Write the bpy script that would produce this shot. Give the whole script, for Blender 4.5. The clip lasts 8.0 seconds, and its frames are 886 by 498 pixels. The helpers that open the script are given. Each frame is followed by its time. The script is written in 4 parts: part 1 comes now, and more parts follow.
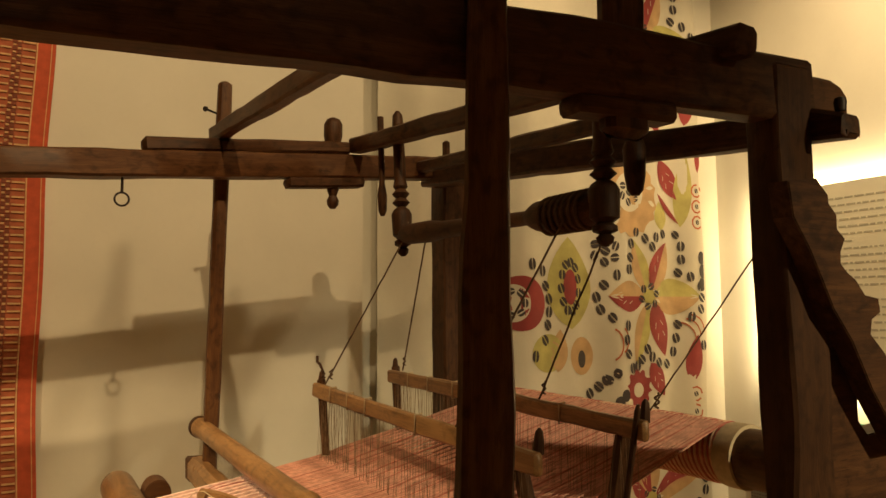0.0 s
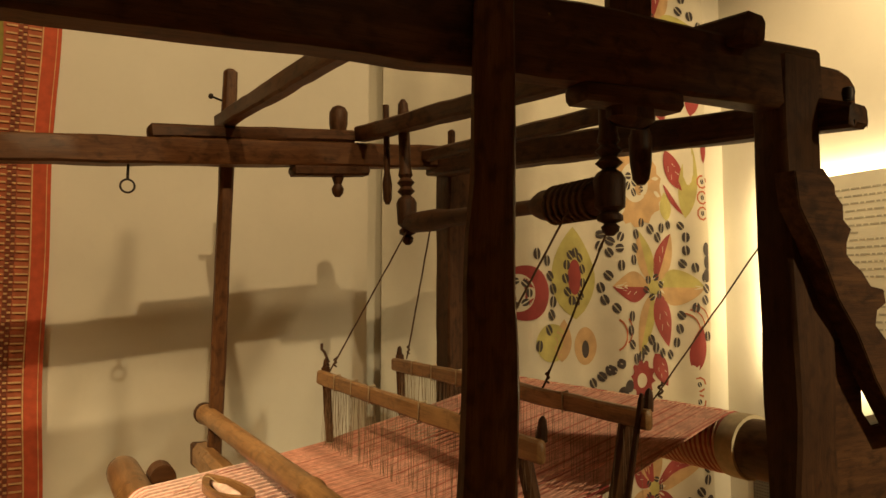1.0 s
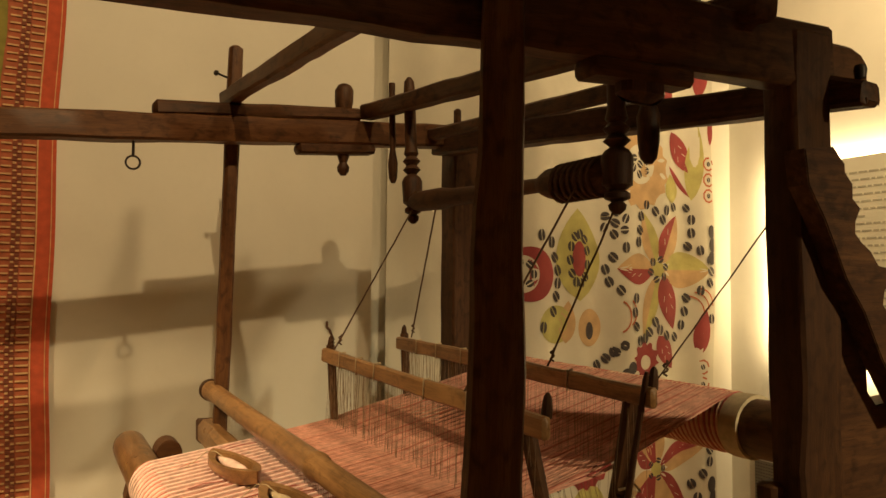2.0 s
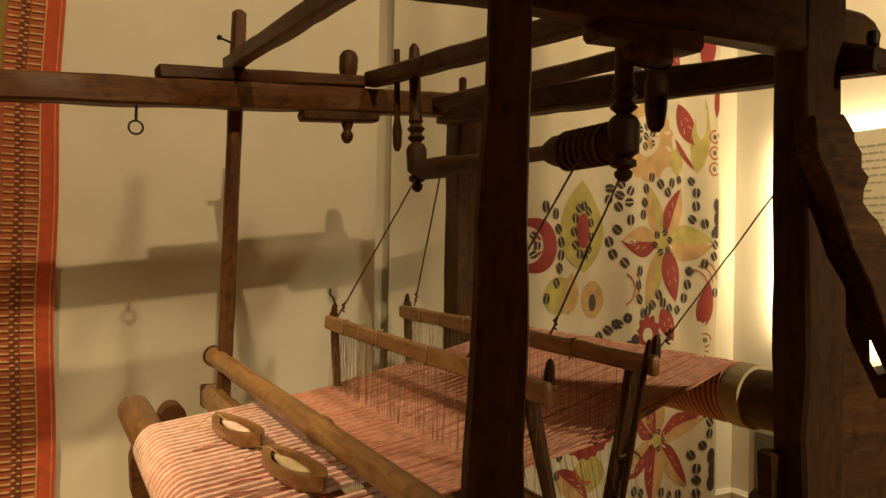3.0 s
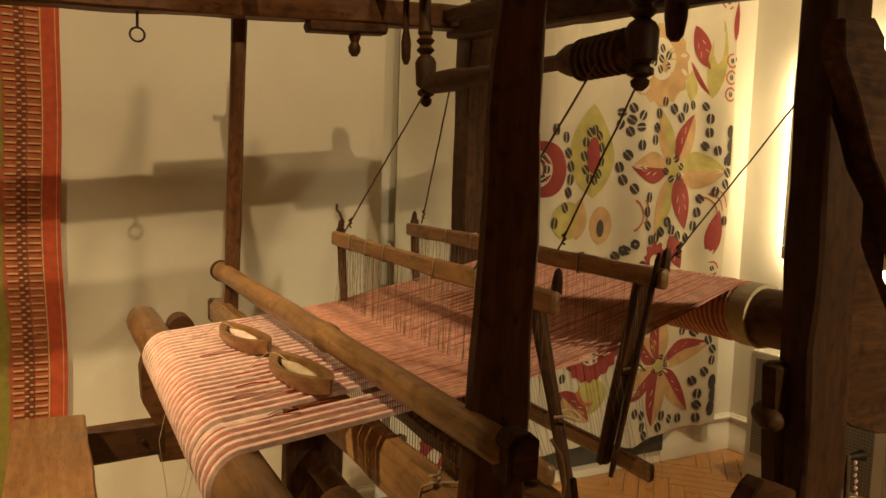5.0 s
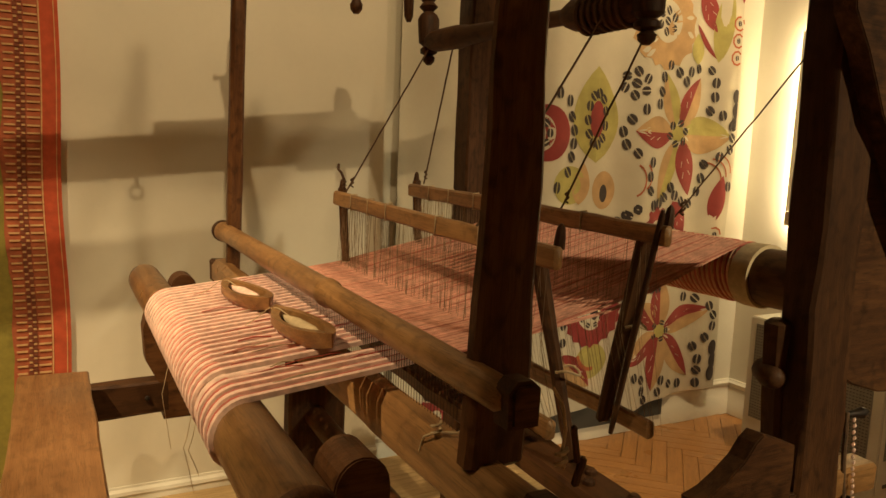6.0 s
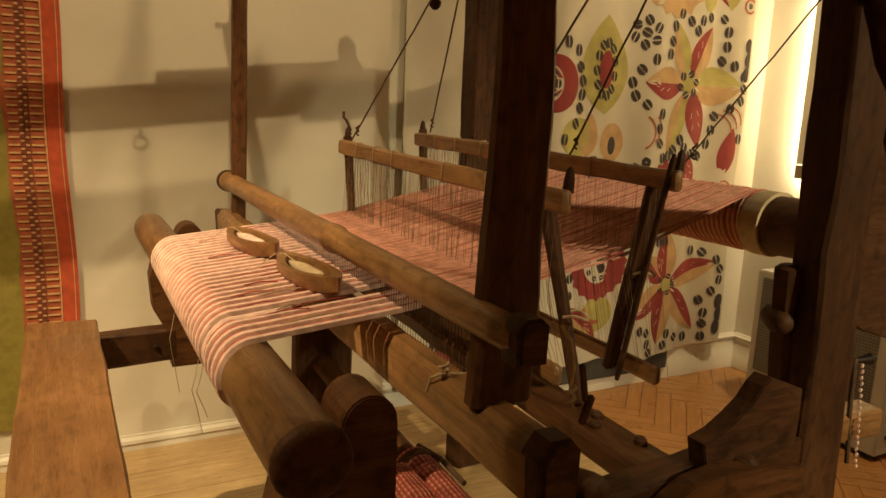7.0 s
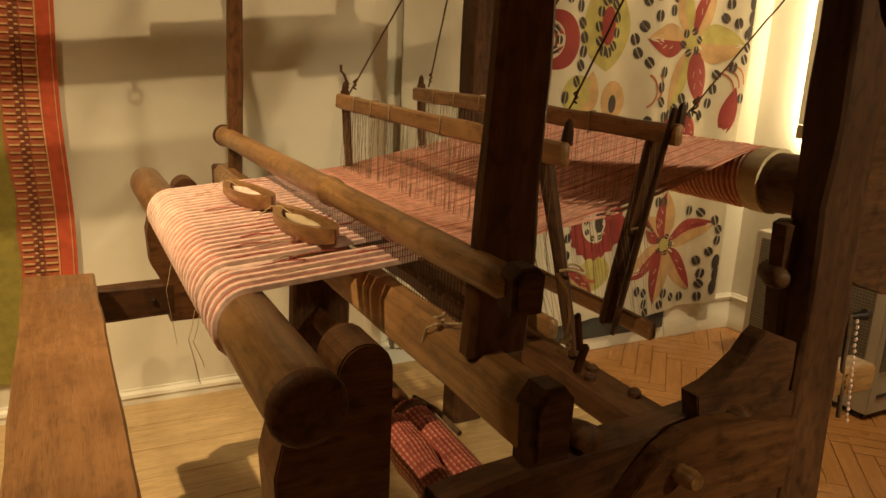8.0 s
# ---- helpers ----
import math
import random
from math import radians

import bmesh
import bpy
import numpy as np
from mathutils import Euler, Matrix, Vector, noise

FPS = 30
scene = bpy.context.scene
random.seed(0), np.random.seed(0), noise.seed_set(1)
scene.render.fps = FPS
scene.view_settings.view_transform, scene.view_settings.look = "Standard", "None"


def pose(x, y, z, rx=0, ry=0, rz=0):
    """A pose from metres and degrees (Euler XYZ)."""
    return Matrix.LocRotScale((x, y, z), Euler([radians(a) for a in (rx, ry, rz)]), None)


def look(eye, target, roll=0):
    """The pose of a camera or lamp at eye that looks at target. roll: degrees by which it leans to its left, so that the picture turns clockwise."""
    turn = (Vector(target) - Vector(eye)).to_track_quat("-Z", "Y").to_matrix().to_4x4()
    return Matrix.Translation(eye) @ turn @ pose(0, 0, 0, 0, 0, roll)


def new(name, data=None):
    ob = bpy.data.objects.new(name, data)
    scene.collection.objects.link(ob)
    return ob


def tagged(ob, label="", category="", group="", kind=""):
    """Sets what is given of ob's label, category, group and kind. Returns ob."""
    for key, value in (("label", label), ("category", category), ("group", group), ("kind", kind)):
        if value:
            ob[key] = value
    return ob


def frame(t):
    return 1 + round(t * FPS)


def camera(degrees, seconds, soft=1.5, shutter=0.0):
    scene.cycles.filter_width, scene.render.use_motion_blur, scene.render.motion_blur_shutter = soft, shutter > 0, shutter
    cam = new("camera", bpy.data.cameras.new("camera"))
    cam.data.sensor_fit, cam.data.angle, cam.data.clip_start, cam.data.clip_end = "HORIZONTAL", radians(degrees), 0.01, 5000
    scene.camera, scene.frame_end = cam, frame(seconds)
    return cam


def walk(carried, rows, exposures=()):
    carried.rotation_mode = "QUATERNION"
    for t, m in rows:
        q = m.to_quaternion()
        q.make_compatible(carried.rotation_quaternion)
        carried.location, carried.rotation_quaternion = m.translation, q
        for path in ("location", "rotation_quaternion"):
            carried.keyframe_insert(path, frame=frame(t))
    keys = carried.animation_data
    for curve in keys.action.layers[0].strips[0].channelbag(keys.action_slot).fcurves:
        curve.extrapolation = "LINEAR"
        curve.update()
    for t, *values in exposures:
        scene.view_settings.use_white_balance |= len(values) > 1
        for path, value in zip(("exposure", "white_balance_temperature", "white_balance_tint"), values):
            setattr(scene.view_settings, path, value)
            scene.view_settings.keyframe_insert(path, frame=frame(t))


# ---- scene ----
cam = camera(63.3, 8.0)
PATH = [
    (0, (0.538, 0.562, 1.47), (1.517, 2.298, 1.64), -0.3),
    (0.5, (0.536, 0.559, 1.47), (1.511, 2.298, 1.633), -0.2),
    (1, (0.537, 0.562, 1.467), (1.506, 2.305, 1.609), 0.1),
    (1.5, (0.535, 0.565, 1.462), (1.5, 2.313, 1.58), 0.3),
    (3, (0.537, 0.571, 1.446), (1.492, 2.328, 1.465), 1.1),
    (3.5, (0.542, 0.577, 1.436), (1.492, 2.336, 1.395), 1.3),
    (4, (0.545, 0.582, 1.425), (1.49, 2.342, 1.328), 1.7),
    (5.5, (0.544, 0.588, 1.402), (1.48, 2.342, 1.189), 2.1),
    (6, (0.546, 0.59, 1.39), (1.479, 2.339, 1.128), 2.3),
    (6.5, (0.548, 0.594, 1.38), (1.474, 2.338, 1.062), 2.3),
    (7, (0.549, 0.598, 1.369), (1.463, 2.335, 0.989), 2.3),
    (7.5, (0.551, 0.598, 1.361), (1.461, 2.325, 0.926), 2.6),
    (8, (0.553, 0.598, 1.356), (1.463, 2.311, 0.871), 2.7),
]
EXPOSURES = [(0, -0.22), (1.5, -0.24), (4, -0.3), (5.5, -0.22), (7, -0.12), (8, -0.04)]
walk(cam, [(t, look(eye, target, roll)) for t, eye, target, roll in PATH], EXPOSURES)

# ---- world and lamps ----
world = bpy.data.worlds.new("world")
scene.world = world
world.use_nodes = True
world.node_tree.nodes["Background"].inputs[0].default_value = (0.75, 0.66, 0.52, 1)
world.node_tree.nodes["Background"].inputs[1].default_value = 0.05
scene.view_settings.exposure = 0.0


def spot(name, eye, target, watts, colour, degrees, blend=0.5, size=0.03):
    lamp = bpy.data.lights.new(name, "SPOT")
    lamp.energy, lamp.color = watts, colour
    lamp.spot_size, lamp.spot_blend, lamp.shadow_soft_size = radians(degrees), blend, size
    ob = new(name, lamp)
    ob.matrix_basis = look(eye, target)
    return ob


WARM = (1.0, 0.72, 0.37)
LAMP = (0.52, 0.0, 4.03)
spot("spot_loom", LAMP, (0.40, 3.15, 1.85), 240, WARM, 62, 1.0, 0.026)
spot("spot_track", (1.9, 0.3, 4.05), (0.60, 3.15, 1.75), 145, WARM, 54, 1.0, 0.12)
# Unseen lamp added to bounce warm floor light onto the near wood.
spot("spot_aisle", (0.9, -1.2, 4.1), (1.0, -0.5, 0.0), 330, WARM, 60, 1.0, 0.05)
spot("spot_wall", (-0.7, 1.6, 3.1), (0.20, 2.1, 0.90), 470, WARM, 60, 1.0, 0.022)
spot("spot_curtain", (2.45, 2.30, 3.68), (2.35, 3.25, 2.95), 92, WARM, 84, 1.0, 0.04)
spot("spot_corner", (3.00, 1.7, 3.68), (3.86, 2.98, 1.55), 230, WARM, 92, 1.0, 0.05)
# Assumed lamp out of view, added to brighten the near right post.
spot("spot_room", (2.4, -1.6, 2.7), (2.05, 1.25, 1.05), 410, (1.0, 0.82, 0.47), 38, 1.0, 0.08)


def strip(name, centre, aim, long, wide, watts):
    """A lamp strip behind the information panel, facing the wall."""
    lamp = bpy.data.lights.new(name, "AREA")
    lamp.shape, lamp.size, lamp.size_y = "RECTANGLE", long, wide
    lamp.energy, lamp.color = watts, (1.0, 0.78, 0.43)
    ob = new(name, lamp)
    m = look(centre, aim)
    ob.matrix_basis = m
    return ob


# ---- materials ----


def material(name):
    m = bpy.data.materials.new(name)
    m.use_nodes = True
    nt = m.node_tree
    return m, nt, nt.nodes["Principled BSDF"]


def link_noise(nt, coord, scale, detail=4.0, stretch=(1, 1, 1), distortion=0.0):
    mp = nt.nodes.new("ShaderNodeMapping")
    mp.inputs["Scale"].default_value = stretch
    nt.links.new(coord, mp.inputs["Vector"])
    n = nt.nodes.new("ShaderNodeTexNoise")
    n.inputs["Scale"].default_value = scale
    n.inputs["Detail"].default_value = detail
    n.inputs["Distortion"].default_value = distortion
    nt.links.new(mp.outputs[0], n.inputs["Vector"])
    return n.outputs["Fac"]


def ramp(nt, fac, stops):
    r = nt.nodes.new("ShaderNodeValToRGB")
    el = r.color_ramp.elements
    while len(el) < len(stops):
        el.new(0.5)
    for e, (p, c) in zip(el, stops):
        e.position, e.color = p, (*c, 1)
    nt.links.new(fac, r.inputs[0])
    return r.outputs["Color"]


def mix(nt, a, b, fac, mode="MIX"):
    n = nt.nodes.new("ShaderNodeMix")
    n.data_type, n.blend_type = "RGBA", mode
    if isinstance(fac, (int, float)):
        n.inputs[0].default_value = fac
    else:
        nt.links.new(fac, n.inputs[0])
    for i, v in ((6, a), (7, b)):
        if isinstance(v, tuple):
            n.inputs[i].default_value = (*v, 1)
        else:
            nt.links.new(v, n.inputs[i])
    return n.outputs[2]


def bump(nt, height, bsdf, strength=0.3, distance=0.002):
    b = nt.nodes.new("ShaderNodeBump")
    b.inputs["Strength"].default_value, b.inputs["Distance"].default_value = strength, distance
    nt.links.new(height, b.inputs["Height"])
    nt.links.new(b.outputs[0], bsdf.inputs["Normal"])


def wood(name, dark, light, rough=0.5, worn=0.25, aged=1.0, sheen=0.38):
    """Grain runs along the object's own x axis."""
    m, nt, b = material(name)
    tc = nt.nodes.new("ShaderNodeTexCoord").outputs["Object"]
    info = nt.nodes.new("ShaderNodeObjectInfo").outputs["Random"]
    add = nt.nodes.new("ShaderNodeVectorMath")
    add.operation = "ADD"
    sc = nt.nodes.new("ShaderNodeVectorMath")
    sc.operation = "SCALE"
    sc.inputs[0].default_value = (7.0, 5.0, 3.0)
    nt.links.new(info, sc.inputs["Scale"])
    nt.links.new(tc, add.inputs[0])
    nt.links.new(sc.outputs[0], add.inputs[1])
    co = add.outputs[0]
    grain = link_noise(nt, co, 6.0, 6.0, (1.0, 14.0, 14.0), 0.6)
    fine = link_noise(nt, co, 30.0, 5.0, (1.0, 22.0, 22.0))
    blot = link_noise(nt, co, 5.0, 3.0)
    c = ramp(nt, grain, [(0.30, dark), (0.52, tuple((a + b2) / 2 for a, b2 in zip(dark, light))), (0.72, light)])
    c = mix(nt, c, tuple(v * 0.45 for v in dark), ramp(nt, fine, [(0.52, (0, 0, 0)), (0.75, (0.8, 0.8, 0.8))]))
    c = mix(nt, c, tuple(min(1, v * 1.5) for v in light), ramp(nt, blot, [(0.5, (0, 0, 0)), (0.75, (worn, worn, worn))]))
    speck = link_noise(nt, co, 55.0, 4.0, (0.6, 1.0, 1.0), 0.4)
    c = mix(nt, c, tuple(v * 0.35 for v in dark), ramp(nt, speck, [(0.50, (0, 0, 0)), (0.72, (0.75 * aged,) * 3)]))
    stain = link_noise(nt, co, 1.7, 3.0, (0.6, 2.0, 2.0), 0.5)
    c = mix(nt, c, tuple(v * 0.55 for v in dark), ramp(nt, stain, [(0.50, (0, 0, 0)), (0.68, (0.55 * aged,) * 3)]))
    nt.links.new(c, b.inputs["Base Color"])
    rr = nt.nodes.new("ShaderNodeMapRange")
    rr.inputs[3].default_value, rr.inputs[4].default_value = rough - 0.12, rough + 0.15
    nt.links.new(blot, rr.inputs[0])
    nt.links.new(rr.outputs[0], b.inputs["Roughness"])
    b.inputs["Specular IOR Level"].default_value = sheen
    bump(nt, fine, b, 0.35, 0.0015)
    return m


def plain(name, colour, rough=0.6, vary=0.12, scale=8.0, metal=0.0, relief=0.15):
    m, nt, b = material(name)
    tc = nt.nodes.new("ShaderNodeTexCoord").outputs["Object"]
    n1 = link_noise(nt, tc, scale, 4.0)
    n2 = link_noise(nt, tc, scale * 14, 3.0)
    c = ramp(nt, n1, [(0.3, tuple(v * (1 - vary) for v in colour)), (0.7, tuple(min(1, v * (1 + vary)) for v in colour))])
    c = mix(nt, c, tuple(v * 0.8 for v in colour), ramp(nt, n2, [(0.5, (0, 0, 0)), (0.8, (vary * 2,) * 3)]))
    nt.links.new(c, b.inputs["Base Color"])
    b.inputs["Roughness"].default_value, b.inputs["Metallic"].default_value = rough, metal
    bump(nt, n2, b, relief, 0.001)
    return m


WOOD_DARK = wood("wood_dark", (0.050, 0.020, 0.0085), (0.115, 0.050, 0.019), 0.55, 0.4, 1.0, 0.22)
WOOD_MID = wood("wood_mid", (0.080, 0.031, 0.011), (0.155, 0.067, 0.024), 0.48, 0.4, 1.0, 0.28)
WOOD_LIGHT = wood("wood_light", (0.20, 0.098, 0.036), (0.40, 0.215, 0.086), 0.33, 0.45, 0.7)
WOOD_BENCH = wood("wood_bench", (0.165, 0.076, 0.030), (0.270, 0.138, 0.057), 0.36, 0.5, 0.45)
WOOD_WORN = wood("wood_worn", (0.12, 0.056, 0.021), (0.26, 0.135, 0.052), 0.30, 0.5, 0.8)
PINE = wood("pine", (0.44, 0.30, 0.145), (0.60, 0.43, 0.23), 0.45, 0.2, 0.1)
PARQUET = wood("parquet", (0.36, 0.165, 0.052), (0.50, 0.255, 0.092), 0.30, 0.1, 0.2)
WALL = plain("wall_paint", (0.70, 0.66, 0.56), 0.75, 0.05, 3.0, 0, 0.08)
# tan of the unseen surfaces, set by how much light they bounce back
WALL_BOUNCE = plain("wall_bounce_tan", (0.58, 0.49, 0.36), 0.8, 0.06, 3.0, 0, 0.08)
TRIM = plain("trim_paint", (0.74, 0.71, 0.62), 0.45, 0.05, 5.0)
HEATER = plain("heater_paint", (0.55, 0.55, 0.50), 0.4, 0.06)
MESH = plain("heater_grille", (0.20, 0.20, 0.18), 0.5, 0.1, 40.0)
YARN_RED = plain("yarn_red", (0.50, 0.125, 0.095), 0.9, 0.25, 60.0, 0, 0.6)
YARN_WHITE = plain("yarn_white", (0.82, 0.57, 0.49), 0.9, 0.22, 60.0, 0, 0.6)
YARN_PINK = plain("yarn_pink", (0.68, 0.32, 0.24), 0.9, 0.25, 60.0, 0, 0.6)
WARP_PINK = plain("warp_pink", (0.62, 0.31, 0.225), 0.9, 0.25, 60.0, 0, 0.6)
WARP_RED = plain("warp_red", (0.47, 0.16, 0.11), 0.9, 0.25, 60.0, 0, 0.6)
YARN_CREAM = plain("yarn_cream", (0.55, 0.43, 0.27), 0.9, 0.15, 60.0, 0, 0.6)
HEDDLE = plain("heddle_string", (0.24, 0.16, 0.09), 0.9, 0.3, 60.0, 0, 0.5)
BEAM_TAN = plain("beam_yarn_tan", (0.76, 0.49, 0.33), 0.9, 0.2, 60.0, 0, 0.6)
ROPE = plain("rope_fibre", (0.10, 0.055, 0.028), 0.9, 0.3, 60.0, 0, 0.6)
IRON = plain("iron", (0.05, 0.04, 0.035), 0.5, 0.3, 30.0, 0.8)
CLOTH_WHITE = plain("curtain_cotton", (0.56, 0.52, 0.425), 0.85, 0.06, 6.0, 0, 0.2)
PAPER = plain("panel_paper", (0.80, 0.78, 0.66), 0.6, 0.03)
NEAR_BLACK = plain("near_black", (0.06, 0.06, 0.055), 0.7, 0.1)
INK = plain("ink", (0.47, 0.45, 0.37), 0.7, 0.1)

# ---- building helpers ----
AT = {}


def thing(name, base, label, category, group="", kind=""):
    ob = new(name)
    ob.empty_display_size = 0.1
    ob.matrix_basis = AT[ob] = Matrix.Translation(base)
    return tagged(ob, label, category, group, kind)


def part(name, bm, mat, parent=None, label="", m=None, sharp=38):
    """Links a bmesh, built about the pose m, as one mesh object under parent."""
    me = bpy.data.meshes.new(name)
    bmesh.ops.recalc_face_normals(bm, faces=bm.faces)
    bm.to_mesh(me)
    bm.free()
    me.materials.append(mat)
    for p in me.polygons:
        p.use_smooth = True
    me.set_sharp_from_angle(angle=radians(sharp))
    return placed(name, me, parent, label, m)


def placed(name, me, parent=None, label="", m=None):
    ob = new(name, me)
    m = m or Matrix.Identity(4)
    AT[ob] = m
    if parent:
        ob.parent = parent
        ob.matrix_parent_inverse = AT[parent].inverted()
    ob.matrix_basis = m
    return tagged(ob, label)


def along(p0, p1, up=(0, 0, 1)):
    """The pose at p0 with x towards p1 and z as near up as can be; and the length."""
    p0, p1 = Vector(p0), Vector(p1)
    x = (p1 - p0).normalized()
    y = Vector(up).cross(x).normalized()
    z = x.cross(y)
    m = Matrix((x, y, z)).transposed().to_4x4()
    m.translation = p0
    return m, (p1 - p0).length


def sweep(sections, closed=True):
    """A skin over rings of points, one after the other, with capped ends."""
    bm = bmesh.new()
    rings = [[bm.verts.new(p) for p in ring] for ring in sections]
    n = len(rings[0])
    for a, b in zip(rings, rings[1:]):
        for i in range(n):
            bm.faces.new((a[i], a[(i + 1) % n], b[(i + 1) % n], b[i]))
    if closed:
        bm.faces.new(list(reversed(rings[0])))
        bm.faces.new(rings[-1])
    return bm


def bar_mesh(length, w, h, chamfer=0.006, wear=0.0015, round_end=(0, 0), taper=1.0):
    """A hewn bar along x, w wide (y) and h high (z), chamfered and a little uneven; round_end rounds the upper corner of either end."""
    c = min(chamfer, w * 0.3, h * 0.3)
    n = max(6, int(length / 0.06))
    xs = [0, c] + [c + (length - 2 * c) * i / n for i in range(1, n)] + [length - c, length]
    secs = []
    seed = random.random() * 50
    for k, x in enumerate(xs):
        inset = c if k in (0, len(xs) - 1) else 0
        f = 1 + (taper - 1) * x / length
        a, b2 = w / 2 * f - inset, h / 2 * f - inset
        top = b2
        for end, at in ((round_end[0], x), (round_end[1], length - x)):
            if end and at < end:
                top = min(top, b2 - (h * 0.75) * (1 - math.sqrt(max(0, 1 - (1 - at / end) ** 2))))
        ring = [(-a + c, -b2), (a - c, -b2), (a, -b2 + c), (a, top - c), (a - c, top), (-a + c, top), (-a, top - c), (-a, -b2 + c)]
        secs.append([(x, y + wear * noise.noise((x * 9 + seed, y * 30, z * 30)) * 2, z + wear * noise.noise((x * 9, y * 30 + seed, z * 30 + 9)) * 2) for y, z in ring])
    return sweep(secs)


def bar(name, parent, p0, p1, w, h, mat, label="", up=(0, 0, 1), **more):
    m, length = along(p0, p1, up)
    return part(name, bar_mesh(length, w, h, **more), mat, parent, label, m)


def lathe_mesh(profile, seg=20, wear=0.0):
    """Turned about x: profile rows of (x, radius)."""
    seed = random.random() * 50
    return sweep([[(x, r * math.cos(a) * (1 + wear * noise.noise((x * 8, math.cos(a) + seed, math.sin(a)))),
                    r * math.sin(a) * (1 + wear * noise.noise((x * 8, math.cos(a) + seed, math.sin(a) + 5))))
                   for a in [2 * math.pi * i / seg for i in range(seg)]] for x, r in profile])


def turned(name, parent, p0, p1, profile, mat, label="", seg=20, wear=0.0, up=(0, 0, 1)):
    """profile: rows of (share of the length, radius)."""
    m, length = along(p0, p1, up)
    return part(name, lathe_mesh([(s * length, r) for s, r in profile], seg, wear), mat, parent, label, m)


def log(name, parent, p0, p1, r, mat, label="", wear=0.05):
    n = 14
    prof = [(0, r * 0.86), (0.006, r * 0.96), (0.016, r)] + [(i / n, r) for i in range(1, n)] + [(0.984, r), (0.994, r * 0.96), (1, r * 0.86)]
    return turned(name, parent, p0, p1, prof, mat, label, 24, wear)


def tube_mesh(points, r, seg=8):
    pts = [Vector(p) for p in points]
    secs = []
    for i, p in enumerate(pts):
        d = (pts[min(i + 1, len(pts) - 1)] - pts[max(i - 1, 0)]).normalized()
        u = d.cross(Vector((0.31, 0.2, 0.93))).normalized()
        v = d.cross(u)
        secs.append([p + r * (math.cos(a) * u + math.sin(a) * v) for a in [2 * math.pi * k / seg for k in range(seg)]])
    return sweep(secs)


def cord(name, parent, points, r, mat, label=""):
    """A twisted cord from point to point, sagging and wavering a little."""
    pts = []
    for a, b in zip(points, points[1:]):
        a, b = Vector(a), Vector(b)
        n = max(4, int((b - a).length / 0.02))
        for i in range(n):
            p = a.lerp(b, i / n)
            pts.append(p + 0.0015 * Vector((noise.noise(p * 40), noise.noise(p * 40 + Vector((9, 0, 0))), 0)))
    pts.append(Vector(points[-1]))
    base = Vector(points[0])
    return part(name, tube_mesh([p - base for p in pts], r), mat, parent, label, Matrix.Translation(base))


def box_mesh(lo, hi, bevel=0.004, cuts=1):
    bm = bmesh.new()
    bmesh.ops.create_cube(bm, size=1.0)
    for v in bm.verts:
        v.co = [a + (b - a) * (c + 0.5) for a, b, c in zip(lo, hi, v.co)]
    if bevel:
        bmesh.ops.bevel(bm, geom=bm.edges[:], offset=bevel * 0.4, segments=2, affect="EDGES")
    return bm


def outline_mesh(points, thick, bevel=0.004):
    """A board cut to an outline in x, z, thick along y (from 0 to thick)."""
    bm = bmesh.new()
    f = bm.faces.new([bm.verts.new((x, 0, z)) for x, z in points])
    ext = bmesh.ops.extrude_face_region(bm, geom=[f])
    for v in ext["geom"]:
        if isinstance(v, bmesh.types.BMVert):
            v.co.y += thick
    bmesh.ops.recalc_face_normals(bm, faces=bm.faces)
    rim = [e for e in bm.edges if abs(e.verts[0].co.y - e.verts[1].co.y) < 1e-6]
    if bevel:
        bmesh.ops.bevel(bm, geom=rim, offset=bevel * 0.4, segments=2, affect="EDGES")
    return bm


# ---- room ----
FLOOR = 0.16      # top of the low platform under the loom
WALL_Y = 3.15     # face of the display wall
BACK_Y = 3.30     # face of the recessed wall behind the curtain
RIGHT_X = 3.86
CEIL = 4.30


def slab(name, lo, hi, mat, label, category, bevel=0.0):
    bm = box_mesh((0, 0, 0), [b - a for a, b in zip(lo, hi)], bevel)
    ob = part(name, bm, mat, None, label, Matrix.Translation(lo))
    return tagged(ob, "", category, "", "structure")


slab("wall_display", (-2.2, WALL_Y, 0.0), (1.637, BACK_Y - 0.003, CEIL), WALL, "cream painted display wall behind the loom", "wall", 0.003)
slab("wall_back", (-2.2, BACK_Y, 0.0), (RIGHT_X, BACK_Y + 0.15, CEIL), WALL, "cream painted wall behind the printed curtain", "wall")
slab("wall_east", (RIGHT_X, -2.0, 0.0), (RIGHT_X + 0.15, BACK_Y + 0.15, CEIL), WALL, "cream painted side wall with an information panel", "wall")
# Unseen walls and ceiling close the room; their tan sets the bounced light.
slab("wall_west", (-2.35, -2.0, 0.0), (-2.2, BACK_Y + 0.15, CEIL), WALL_BOUNCE, "unseen tan wall, toned for bounced light", "wall")
slab("wall_south", (-2.35, -2.15, 0.0), (RIGHT_X + 0.15, -2.0, CEIL), WALL_BOUNCE, "unseen tan wall, toned for bounced light", "wall")
slab("ceiling", (-2.35, -2.15, CEIL), (RIGHT_X + 0.15, BACK_Y + 0.15, CEIL + 0.1), WALL_BOUNCE, "unseen tan ceiling, toned for bounced light", "ceiling")
floor = slab("floor", (-2.35, -2.15, -0.1), (RIGHT_X + 0.15, BACK_Y + 0.15, -0.003), PARQUET, "oiled oak herringbone parquet floor", "floor")
platform = slab("platform", (-2.19, 0.75, 0.0), (2.22, WALL_Y - 0.003, FLOOR - 0.018), PINE, "low pine board platform under the loom", "platform")


